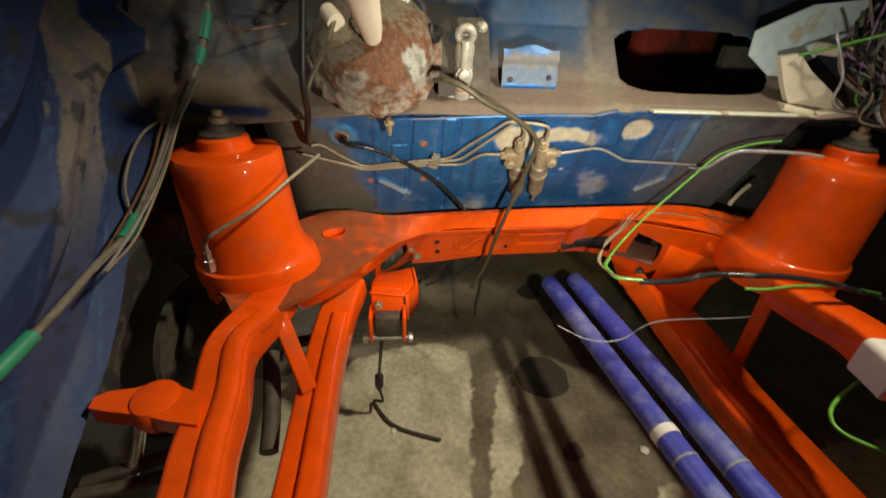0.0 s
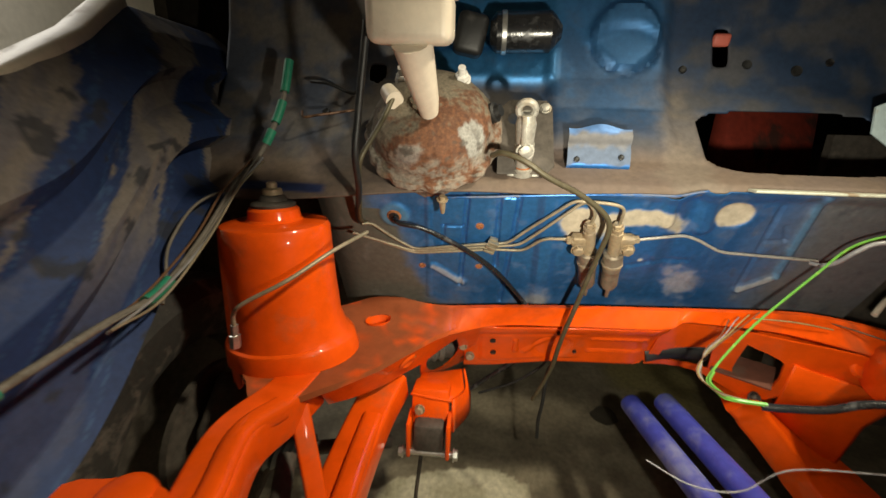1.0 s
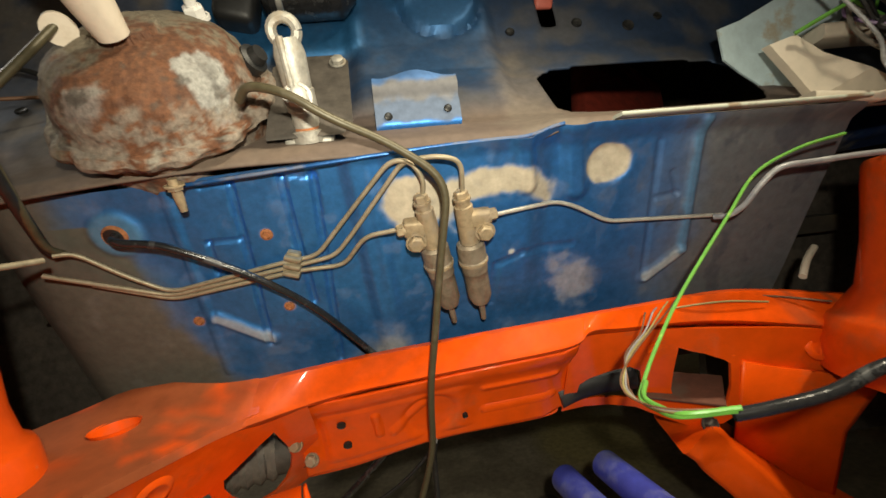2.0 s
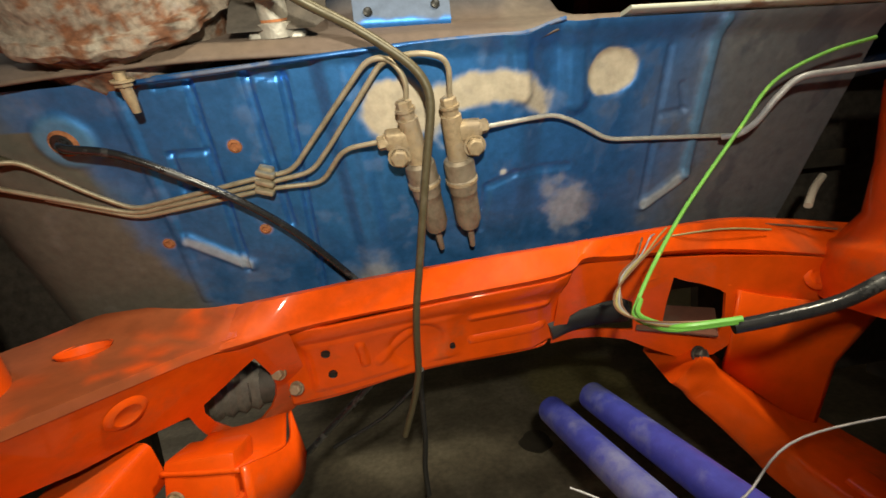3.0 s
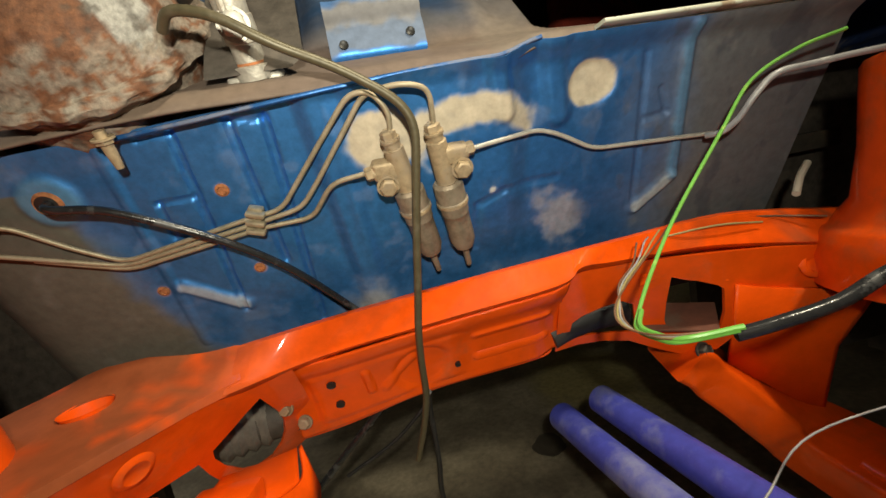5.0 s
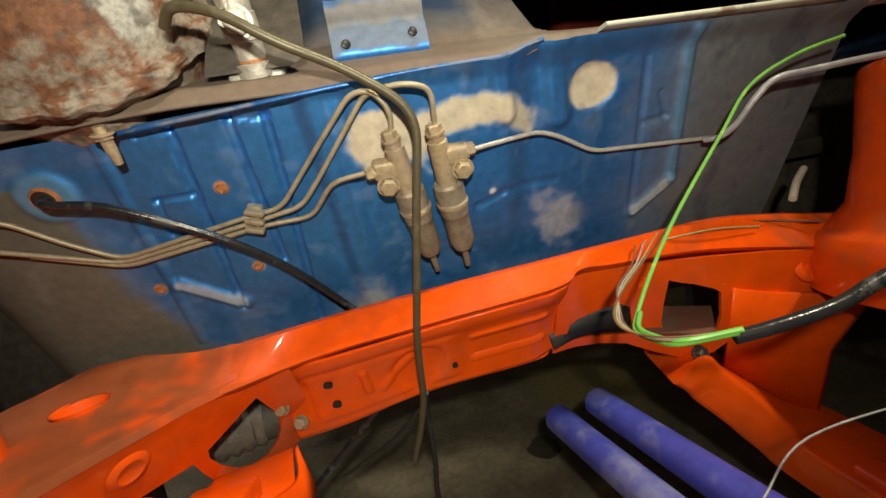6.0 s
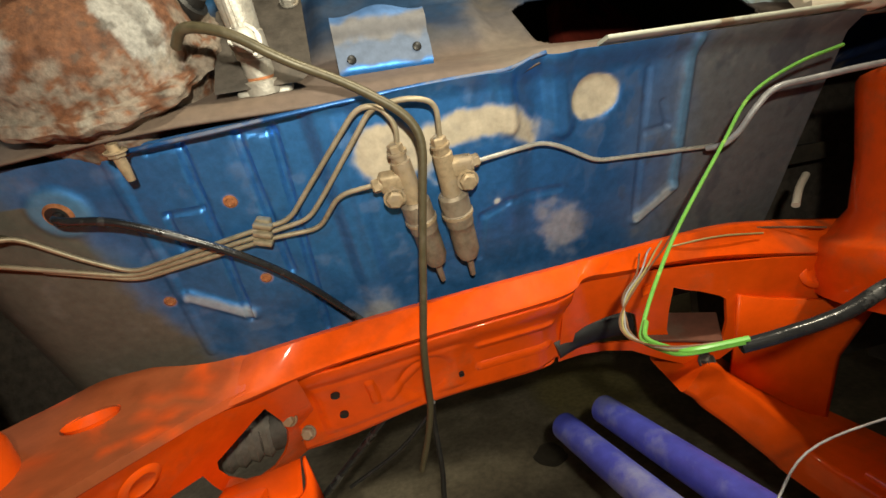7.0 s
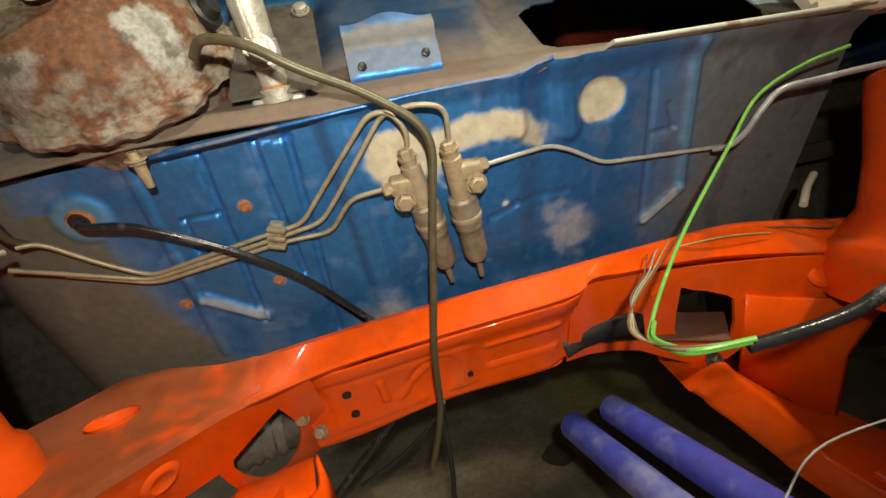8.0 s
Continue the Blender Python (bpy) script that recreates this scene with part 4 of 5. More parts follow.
part("boot", sweep(bmesh.new(), [(-0.36 + 0.006 * k, -0.105, 0.40 - 0.002 * k) for k in range(13)], [0.05 - 0.0022 * k + (0.006 if k % 2 else 0) for k in range(13)], 20), BLACK, shaft)
arm = thing("track_rod", "greasy black track rod hanging below the rails", "track rod", (-0.27, -0.3, 0.4))
part("rod", sweep(bmesh.new(), spline([(-0.285, -0.20, 0.46), (-0.268, -0.28, 0.42), (-0.255, -0.36, 0.40)], 6), 0.015, 12), GRIME, arm)

# ---- clamp bolted under the ear ----
clamp = thing("spring_clamp", "dark plastic clamp bars on a bright steel bolt", "clamp", (-0.36, -0.45, 0.5))
part("bolt", sweep(bmesh.new(), [(-0.362, -0.420, 0.580), (-0.374, -0.428, 0.54), (-0.394, -0.444, 0.48)], 0.0085, 14), STEEL, clamp, "bright steel bolt")
for dz, tilt in ((0.0, 0.12), (-0.014, -0.1)):
    part("bar", bar(bmesh.new(), spline([(-0.445, -0.450 + dz, 0.505 + dz - tilt * 0.06), (-0.392, -0.440 + dz, 0.510 + dz), (-0.330, -0.424 + dz, 0.515 + dz + tilt * 0.06)], 5), 0.016, 0.014, 0.004), GRIME, clamp)

# ---- brake booster, master cylinder and reservoir on the shelf ----
B_AX, B_C = Vector((0, -0.766, 0.643)), Vector((-0.085, -0.004, 0.955))
B_UP = Vector((0, 0.643, 0.766))
booster = thing("brake_booster", "rust-covered brake booster with flaking white paint on the bulkhead shelf", "brake booster", tuple(B_C))


def booster_shell(prof, seg=170, rough=0.0022):
    fine = [prof[0]]
    for (r0, h0), (r1, h1) in zip(prof, prof[1:]):
        n = max(1, round(math.hypot(r1 - r0, h1 - h0) / 0.0018))
        fine += [(r0 + (r1 - r0) * k / n, h0 + (h1 - h0) * k / n) for k in range(1, n + 1)]
    bm = lathe(bmesh.new(), fine, B_C, B_AX, seg)
    for v in bm.verts:
        d = v.co - B_C
        ang = math.atan2(d.x, d.dot(B_UP))
        v.co += (d - B_AX * d.dot(B_AX)).normalized() * rough * grain((math.cos(ang) * 2, math.sin(ang) * 2, d.dot(B_AX) * 20), 3, 4) + B_AX * 0.0005 * grain(v.co, 60, 4)
    return bm


def rust_coat(co):
    d = co - B_C
    x, y, h = d.x, d.dot(B_UP), d.dot(B_AX)
    w = grain(co, 34, 6)
    w2 = grain(co, 130, 5)
    red = step(3.5 * x - 7 * (y + 0.012) + 0.45 * w + 0.2 * w2, -0.10, 0.25)
    c = blend((0.150, 0.125, 0.088, 0), (0.125, 0.050, 0.022, 0.1), red)
    c = blend(c, (0.075, 0.034, 0.020, 0), 0.45 * red * step(w2 + 0.5 * w, 0.12, 0.42))
    c = blend(c, (0.19, 0.082, 0.038, 0), 0.4 * red * step(-w2 + 0.3 * w, 0.22, 0.5))
    white = (0.28, 0.28, 0.26, 0)
    c = blend(c, white, 0.9 * (1 - step(math.hypot(x - 0.066, (y + 0.046) * 0.85) + 0.008 * w + 0.005 * w2, 0.015, 0.021)))
    c = blend(c, white, 0.55 * (1 - step(math.hypot((x + 0.03) * 0.5, y + 0.080) + 0.006 * w + 0.003 * w2, 0.006, 0.013)))
    # darker noise blotches, only towards the lower edge
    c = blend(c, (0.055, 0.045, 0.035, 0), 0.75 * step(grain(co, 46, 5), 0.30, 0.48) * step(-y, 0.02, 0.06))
    rim = math.hypot(x, y)
    return blend(c, (0.28, 0.26, 0.215, 0), 0.6 * step(rim + 0.01 * w, 0.090, 0.100) * step(w2 + w, -0.25, 0.2))


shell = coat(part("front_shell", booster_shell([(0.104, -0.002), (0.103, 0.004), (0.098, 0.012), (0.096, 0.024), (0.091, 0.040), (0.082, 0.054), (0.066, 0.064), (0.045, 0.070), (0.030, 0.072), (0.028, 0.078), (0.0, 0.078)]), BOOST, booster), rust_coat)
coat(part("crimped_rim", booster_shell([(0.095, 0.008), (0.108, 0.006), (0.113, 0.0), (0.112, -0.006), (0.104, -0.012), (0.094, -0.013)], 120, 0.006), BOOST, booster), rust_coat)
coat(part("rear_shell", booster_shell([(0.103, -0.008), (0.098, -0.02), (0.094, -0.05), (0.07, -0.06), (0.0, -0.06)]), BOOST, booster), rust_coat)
for x, y in ((0.045, 0.058), (-0.048, 0.056)):
    p = B_C + Vector((x, 0, 0)) + B_UP * y + B_AX * 0.056
    bm = hexhead(bmesh.new(), p, B_AX, 0.011, 0.014)
    part("nut", lathe(bm, [(0.006, 0.012), (0.006, 0.026), (0, 0.027)], p, B_AX, 10), TAPE_WHITE, booster, "white-crusted stud and nut")
p = on_panel(-0.062, 0.068, 0.026)
bm = sweep(bmesh.new(), [p + P_UP * 0.014, p - P_UP * 0.006, p - P_UP * 0.02], [0.0050, 0.0050, 0.0035], 10)
part("lower_stud", hexhead(bm, p + P_UP * 0.008, -P_UP, 0.0075, 0.006), VALVE, booster, "plated stud below the booster")
bm = lathe(bmesh.new(), [(0.0, 0.0), (0.016, 0.0), (0.016, 0.01), (0.011, 0.012), (0.009, 0.02), (0, 0.02)], B_C + Vector((0.092, 0, 0)) + B_UP * 0.020 + B_AX * 0.025, (0.8, -0.5, 0.3), 20)
part("hose_elbow", bm, BLACK, booster, "black rubber hose elbow")
cyl = thing("brake_reservoir", "yellowed white plastic brake fluid reservoir with a tapered neck", "fluid reservoir", (-0.088, -0.11, 0.985))
neck = [(-0.082, -0.085, 0.985), (-0.083, -0.105, 1.0), (-0.087, -0.145, 1.03), (-0.092, -0.178, 1.062)]
part("neck", sweep(bmesh.new(), neck, [0.0135, 0.017, 0.021, 0.025], 24), CREAM, cyl)
part("tank", box(bmesh.new(), (-0.093, -0.168, 1.086), (0.098, 0.072, 0.056), Euler((radians(8), 0, 0)).to_matrix(), 0.012, 4), CREAM, cyl)
part("lid", box(bmesh.new(), (-0.093, -0.171, 1.116), (0.106, 0.080, 0.016), Euler((radians(8), 0, 0)).to_matrix(), 0.004, 3), CREAM, cyl, "rimmed plastic lid")
part("outlet", sweep(bmesh.new(), [(-0.150, -0.05, 1.015), (-0.135, -0.07, 1.0)], [0.012, 0.014], 16), CREAM, cyl, "cream plastic outlet cap")

# ---- clutch cylinder on its backing plate ----
def on_shelf(u, y, h=0.0):
    for (y0, z0), (y1, z1) in zip(PROFILE[1:], PROFILE[2:]):
        if y <= y1:
            f = (y - y0) / (y1 - y0)
            way = Vector((0, y1 - y0, z1 - z0)).normalized()
            return Vector((u, y, z0 + f * (z1 - z0))) + Vector((0, -way.z, way.y)) * h
    return Vector((u, y, z1))


clutch = thing("clutch_cylinder", "dusty cast aluminium clutch cylinder bolted to a brown plate", "clutch cylinder", tuple(on_shelf(0.064, -0.02)))
out = [(0.022, -0.036), (0.10, -0.034), (0.112, -0.022), (0.110, 0.075), (0.100, 0.086), (0.040, 0.086), (0.022, 0.07)]
part("backing_plate", sheet(bmesh.new(), out, [ring_of(0.048, 0.055, 0.012)], -0.004, lambda a, b, d: Vector((a, -0.036 + 0.62 * (b + 0.036), 0.895 + 0.92 * (b + 0.036) - d))), GRIME, clutch, "brown dusty steel plate")
base, tip = Vector((0.064, -0.018, 0.897)), Vector((0.059, -0.064, 0.992))
way = (tip - base).normalized()
part("body", sweep(bmesh.new(), [base + way * t for t in (0.0, 0.012, 0.013, 0.03, 0.031, 0.052, 0.053, 0.085, 0.10)], [0.019, 0.019, 0.0135, 0.0135, 0.0155, 0.0155, 0.0140, 0.0155, 0.012], 20), CASTING, clutch)
bm = bmesh.new()
ring = [tip + Vector((math.cos(a), 0, 0)) * 0.012 + way * math.sin(a) * 0.012 for a in (2 * math.pi * k / 20 for k in range(21))]
part("eye", sweep(bm, ring, 0.0055, 8), CASTING, clutch)
part("rib", sweep(bmesh.new(), [base + way * 0.05 + Vector((-0.004, -0.016, 0)), base + way * 0.095 + Vector((-0.004, -0.015, 0))], 0.0035, 8), CASTING, clutch)
part("cap_nut", hexhead(bmesh.new(), base + way * 0.042 + Vector((0, -0.014, -0.002)), (0.1, -0.9, -0.3), 0.0115, 0.008), CASTING, clutch)
part("seal", lathe(bmesh.new(), [(0.0138, 0.0), (0.0152, 0.001), (0.0138, 0.003)], base + way * 0.012, way, 20), RUST, clutch, "rusty seal ring")
part("flange", box(bmesh.new(), (0.064, -0.018, 0.897), (0.052, 0.024, 0.010), Euler((radians(25), 0, 0)).to_matrix(), 0.005, 3), CASTING, clutch)
part("plate_bolt", hexhead(bmesh.new(), (0.098, 0.030, 0.998), (0, -0.8, 0.55), 0.008, 0.007), CASTING, clutch, "dusty plate bolt")

# ---- wavy blue bracket on the channel ----
def bracket_at(u, s):
    z = 0.893 + s
    y = -0.004 + 0.012 * step(z, 0.91, 0.97) + 0.014 * (1 - step(z, 0.893, 0.912)) + 0.006 * math.sin((z - 0.92) * 120) * step(z, 0.935, 0.945)
    top = 0.004 * (math.cos((u - 0.187) * 75) - 0.3) * step(s, 0.05, 0.078)
    return Vector((u, y, z + top)), Vector((0, -1, 0))


bracket = thing("bulkhead_bracket", "dusty blue-painted wavy steel bracket on the bulkhead", "bracket", (0.187, 0.03, 0.92))


def bracket_coat(co):
    k = 0.006 * grain(co, 40, 4)
    c = blend((0.04, 0.21, 0.62, 1.0), (0.12, 0.16, 0.24, 0.2), step(co.z + k, 0.909, 0.914))
    c = blend(c, (0.19, 0.17, 0.145, 0.0), 0.7 * step(co.z + 2 * k, 0.935, 0.945))
    return blend(c, (0.05, 0.20, 0.52, 0.9), 0.7 * step(co.z + k, 0.958, 0.966))


coat(part("plate", surface(bmesh.new(), bracket_at, np.linspace(0.136, 0.236, 34), np.linspace(0, 0.080, 34), 0.003), BODY, bracket), bracket_coat)
for x, z in ((0.151, 0.920), (0.221, 0.925)):
    part("screw_hole", lathe(bmesh.new(), [(0, 0.001), (0.003, 0.001), (0.0045, 0.002), (0.005, 0)], (x, bracket_at(x, z - 0.893)[0].y, z), (0, -1, 0.1), 14), BLACK, bracket)

# ---- wiper motor high on the scuttle ----
wiper = thing("wiper_motor", "black wiper motor with a gearbox on the scuttle", "wiper motor", (0.05, 0.12, 1.13))
part("motor", sweep(bmesh.new(), [(0.0, 0.115, 1.128), (0.008, 0.115, 1.128), (0.012, 0.115, 1.128), (0.105, 0.115, 1.130), (0.112, 0.115, 1.130), (0.125, 0.115, 1.130)], [0.02, 0.03, 0.034, 0.034, 0.028, 0.012], 28), BLACK_GLOSS, wiper)
part("gearbox", box(bmesh.new(), (-0.035, 0.12, 1.125), (0.055, 0.05, 0.07), Euler((0, 0.2, 0.1)).to_matrix(), 0.012, 3), BLACK, wiper)
part("band", lathe(bmesh.new(), [(0.0345, 0), (0.036, 0.001), (0.036, 0.008), (0.0345, 0.009)], (0.02, 0.115, 1.128), (1, 0, 0.02), 28), STEEL, wiper, "bright clamp band")

# ---- pressure valves ----
def valve(u, v, side, lean):
    top, foot = on_panel(u, v, 0.026), on_panel(u + 0.026 + lean, v - 0.162, 0.022)
    w = (foot - top).normalized()
    ob = thing("pressure_valve", "dusty brass brake pressure valve with a ribbed cylinder below", "brake valve", tuple(top), group="pressure valves on the bulkhead")
    body = part("valve_body", sweep(bmesh.new(), [top + w * t for t in (0.0, 0.010, 0.011, 0.058)], [0.0085, 0.0085, 0.0105, 0.0115], 14), VALVE, ob)
    part("union_nut", hexhead(bmesh.new(), top + w * 0.003, -w, 0.0082, 0.011), VALVE, ob)
    s = Vector((side, 0, 0)) + P_UP * 0.15 * (1 if side > 0 else -1)
    arm = part("side_boss", box(bmesh.new(), top + w * 0.030 + s * 0.014, (0.028, 0.018, 0.020), Euler((LEAN, 0, 0)).to_matrix(), 0.004, 3), VALVE, ob)
    part("side_union", hexhead(bmesh.new(), top + w * 0.030 + s * 0.025, s, 0.0075, 0.011), VALVE, ob)
    part("bleed_bolt", hexhead(bmesh.new(), top + w * 0.045 + s * 0.018 + P_OUT * 0.008, P_OUT, 0.0095, 0.009), VALVE, ob)
    rr = [0.0135, 0.0165, 0.0168, 0.0168, 0.0178, 0.0178, 0.0168, 0.0160, 0.0160, 0.0152, 0.0150, 0.0150, 0.0115, 0.006]
    tt = [0.058, 0.061, 0.064, 0.081, 0.082, 0.087, 0.088, 0.095, 0.099, 0.100, 0.112, 0.140, 0.150, 0.153]
    part("cylinder", sweep(bmesh.new(), [top + w * t for t in tt], rr, 24), VALVE_DARK, ob)
    part("collar", lathe(bmesh.new(), [(0.0165, 0), (0.0182, 0.0008), (0.0182, 0.0045), (0.0165, 0.0055)], top + w * 0.082, w, 24), VALVE, ob, "pale dusty collar ring")
    part("spigot", sweep(bmesh.new(), [top + w * 0.150, top + w * 0.166, top + w * 0.185 - P_OUT * 0.004], [0.0045, 0.004, 0.0035], 8), VALVE_DARK, ob)
    return ob


valve(0.176, 0.034, -1, 0.004)
valve(0.220, 0.034, 1, 0.0)


# ---- brake pipes ----
def pipe(name, pts, r, material, label, category="brake pipe", corner=0.014, group="", soft=False):
    bm = sweep(bmesh.new(), spline(pts, 8) if soft else bent(pts, corner), r, 10)
    return solo(name, bm, material, label, category, group=group)


def wall(*uvn):
    return [on_panel(u, v, n + panel_relief(u, v)) for u, v, n in uvn]


G = "brake pipes along the bulkhead"
pipe("brake_pipe", wall((-0.205, 0.010, 0.02), (-0.191, 0.007, 0.012), (-0.154, -0.030, 0.010), (-0.118, -0.057, 0.009), (0.012, -0.034, 0.009), (0.052, -0.029, 0.009), (0.080, 0.003, 0.009), (0.145, 0.078, 0.008), (0.166, 0.080, 0.012), (0.180, 0.060, 0.018), (0.177, 0.036, 0.017)), 0.0027, PIPE, "dusty beige brake pipe bent up to the valves", group=G)
pipe("brake_pipe", wall((-0.225, -0.012, 0.02), (-0.120, -0.062, 0.009), (0.024, -0.040, 0.009), (0.072, -0.032, 0.009), (0.098, -0.002, 0.009), (0.160, 0.078, 0.008), (0.196, 0.084, 0.016), (0.220, 0.076, 0.018), (0.221, 0.036, 0.017)), 0.0027, PIPE, "dusty beige brake pipe looped over to the valve", group=G)
pipe("brake_pipe", wall((-0.190, -0.034, 0.012), (-0.118, -0.067, 0.009), (0.026, -0.047, 0.009), (0.080, -0.046, 0.009), (0.110, -0.006, 0.010), (0.152, 0.002, 0.016)), 0.0027, PIPE, "dusty beige brake pipe running to the side union", group=G)
pipe("brake_pipe", wall((0.254, 0.008, 0.016), (0.337, 0.010, 0.010), (0.362, 0.001, 0.010), (0.408, -0.025, 0.009), (0.568, -0.034, 0.009)), 0.0026, PIPE_BRIGHT, "bare steel brake pipe running across the bulkhead", group=G)
for u, v in ((0.022, -0.038),):
    clip = thing("pipe_clip", "dusty plastic clip holding three brake pipes", "pipe clip", tuple(on_panel(u, v)))
    part("base", box(bmesh.new(), on_panel(u, v, 0.006), (0.016, 0.010, 0.034), Euler((LEAN, radians(18), 0)).to_matrix(), 0.003, 2), PIPE, clip)
    for dv in (-0.010, 0.0, 0.010):
        part("jaw", box(bmesh.new(), on_panel(u + dv * 0.3, v + dv, 0.012), (0.020, 0.010, 0.006), Euler((LEAN, radians(18), 0)).to_matrix(), 0.002, 2), PIPE, clip)
pipe("vacuum_pipe", [(0.012, -0.072, 0.926), (0.026, -0.092, 0.933), (0.061, -0.100, 0.921), (0.094, -0.095, 0.898), (0.145, -0.080, 0.875), (0.188, -0.072, 0.846), (0.201, -0.066, 0.822), (0.188, -0.040, 0.743), (0.175, -0.012, 0.653), (0.167, 0.004, 0.603), (0.164, 0.024, 0.556), (0.163, 0.045, 0.506), (0.152, 0.060, 0.455), (0.134, 0.070, 0.402)], 0.0043, OLIVE, "olive plated steel pipe bent down over the crossmember", "vacuum pipe", 0.020)
pipe("control_cable", wall((-0.150, 0.018, -0.006), (-0.138, 0.020, 0.020), (-0.092, 0.008, 0.022), (-0.022, -0.040, 0.022), (0.036, -0.095, 0.024), (0.090, -0.165, 0.026), (0.125, -0.23, 0.020)), 0.0044, BLACK_GLOSS, "black sleeved control cable out of the bulkhead hole", "cable", soft=True)
pipe("brake_pipe", [(0.166, 0.06, 0.50), (0.164, 0.095, 0.454), (0.162, 0.10, 0.373), (0.157, 0.10, 0.327), (0.158, 0.098, 0.28)], 0.004, BLACK, "dark pipe end hanging below the crossmember", soft=True)
pipe("tie_rod", [(0.150, 0.14, 0.50), (0.094, 0.13, 0.457), (-0.011, 0.13, 0.365), (-0.06, 0.12, 0.32)], 0.0055, BLACK_GLOSS, "thin black rod under the crossmember", "rod", soft=True)
pipe("tie_rod", [(0.175, 0.15, 0.46), (0.153, 0.15, 0.429), (0.098, 0.15, 0.386), (0.019, 0.15, 0.35)], 0.003, BLACK, "thin black wire under the crossmember", "rod", soft=True)
# pipe over the spring tower, with its union
tp = thing("tower_pipe", "bare steel brake pipe passing before the orange tower", "brake pipe", (-0.25, -0.2, 0.78))
part("tube", sweep(bmesh.new(), spline([(-0.185, -0.06, 0.795), (-0.215, -0.14, 0.785), (-0.26, -0.195, 0.757), (-0.315, -0.218, 0.728), (-0.334, -0.214, 0.708), (-0.338, -0.210, 0.685)], 8), 0.0031, 10), PIPE, tp)
part("union", sweep(bmesh.new(), [(-0.338, -0.210, 0.69), (-0.339, -0.210, 0.675), (-0.339, -0.210, 0.674), (-0.340, -0.210, 0.655)], [0.0055, 0.0055, 0.0075, 0.0075], 6), STEEL, tp, "plated hexagon union")
pipe("fluid_hose", [(-0.155, -0.14, 1.09), (-0.172, -0.125, 1.0), (-0.182, -0.125, 0.925), (-0.186, -0.095, 0.875), (-0.212, -0.02, 0.806), (-0.208, -0.010, 0.800)], 0.0052, BLACK, "black fluid hose hanging from the reservoir", "hose", 0.02)
pipe("brake_pipe", [(-0.135, -0.065, 1.012), (-0.150, -0.09, 0.97), (-0.180, -0.115, 0.915), (-0.188, -0.085, 0.87), (-0.206, -0.03, 0.808), (-0.20, -0.012, 0.80)], 0.0038, OLIVE, "olive brake pipe down from the booster", corner=0.02)

# ---- wiring ----
loom = thing("wing_loom", "dusty wiring loom with green tape along the inner wing", "wiring loom", (-0.40, -0.1, 0.85))
run = [(-0.352, 0.06, 1.07), (-0.356, 0.03, 1.0), (-0.368, 0.0, 0.945), (-0.385, -0.02, 0.905), (-0.395, -0.08, 0.865), (-0.404, -0.16, 0.80), (-0.408, -0.25, 0.752), (-0.398, -0.34, 0.752), (-0.385, -0.43, 0.752), (-0.39, -0.52, 0.742)]
part("cable", sweep(bmesh.new(), spline(run, 8), 0.0045, 10), GREY_TRIM, loom)
path = spline(run, 8)
for a, b in ((0, 7), (8, 14), (15, 20), (46, 51), (66, 72)):
    part("tape", sweep(bmesh.new(), path[a:b], 0.0078, 12), GREEN_TAPE, loom, "green insulating tape")
for k, (dx, m) in enumerate(((0.007, GREY_TRIM), (0.012, GREY_WIRE), (-0.007, BROWN_WIRE), (0.016, PIPE))):
    part("wire", sweep(bmesh.new(), spline([(x + dx + 0.004 * math.sin(3 * i + k), y - 0.01, z + 0.004 * math.cos(2 * i + k)) for i, (x, y, z) in enumerate(run[3:8])], 6), 0.0018, 6), m, loom)
pipe("wing_wire", [(-0.41, -0.05, 0.86), (-0.425, -0.13, 0.845), (-0.43, -0.19, 0.80), (-0.42, -0.22, 0.76), (-0.405, -0.25, 0.735)], 0.0022, GREY_TRIM, "thin dusty wire along the inner wing", "wire", soft=True)
pipe("bulkhead_wire", [(-0.33, 0.10, 1.04), (-0.29, 0.085, 1.035), (-0.25, 0.09, 1.02), (-0.235, 0.10, 1.03)], 0.0032, BLACK, "short black wire on the upper bulkhead", "wire", soft=True)
pipe("bulkhead_wire", [(-0.335, 0.06, 0.985), (-0.315, 0.02, 0.975), (-0.285, 0.03, 0.98), (-0.23, 0.06, 0.99)], 0.0022, BROWN_WIRE, "thin dark red wire on the upper bulkhead", "wire", soft=True)

green = thing("green_wire_harness", "bright green and brown wires running into a black sleeve", "wire harness", (0.39, -0.15, 0.62))
core = [(0.650, -0.078, 0.844), (0.602, -0.070, 0.834), (0.551, -0.065, 0.811), (0.508, -0.070, 0.766), (0.434, -0.090, 0.696), (0.388, -0.110, 0.651), (0.357, -0.130, 0.622), (0.344, -0.147, 0.616), (0.346, -0.168, 0.615), (0.350, -0.190, 0.619), (0.384, -0.207, 0.626)]
part("green_wire", sweep(bmesh.new(), spline(core, 8), 0.0019, 8), GREEN_WIRE, green)
part("green_wire", sweep(bmesh.new(), spline([(x + 0.002, y - 0.002, z + 0.003) for x, y, z in core[6:]], 8), 0.0022, 8), GREEN_WIRE, green)
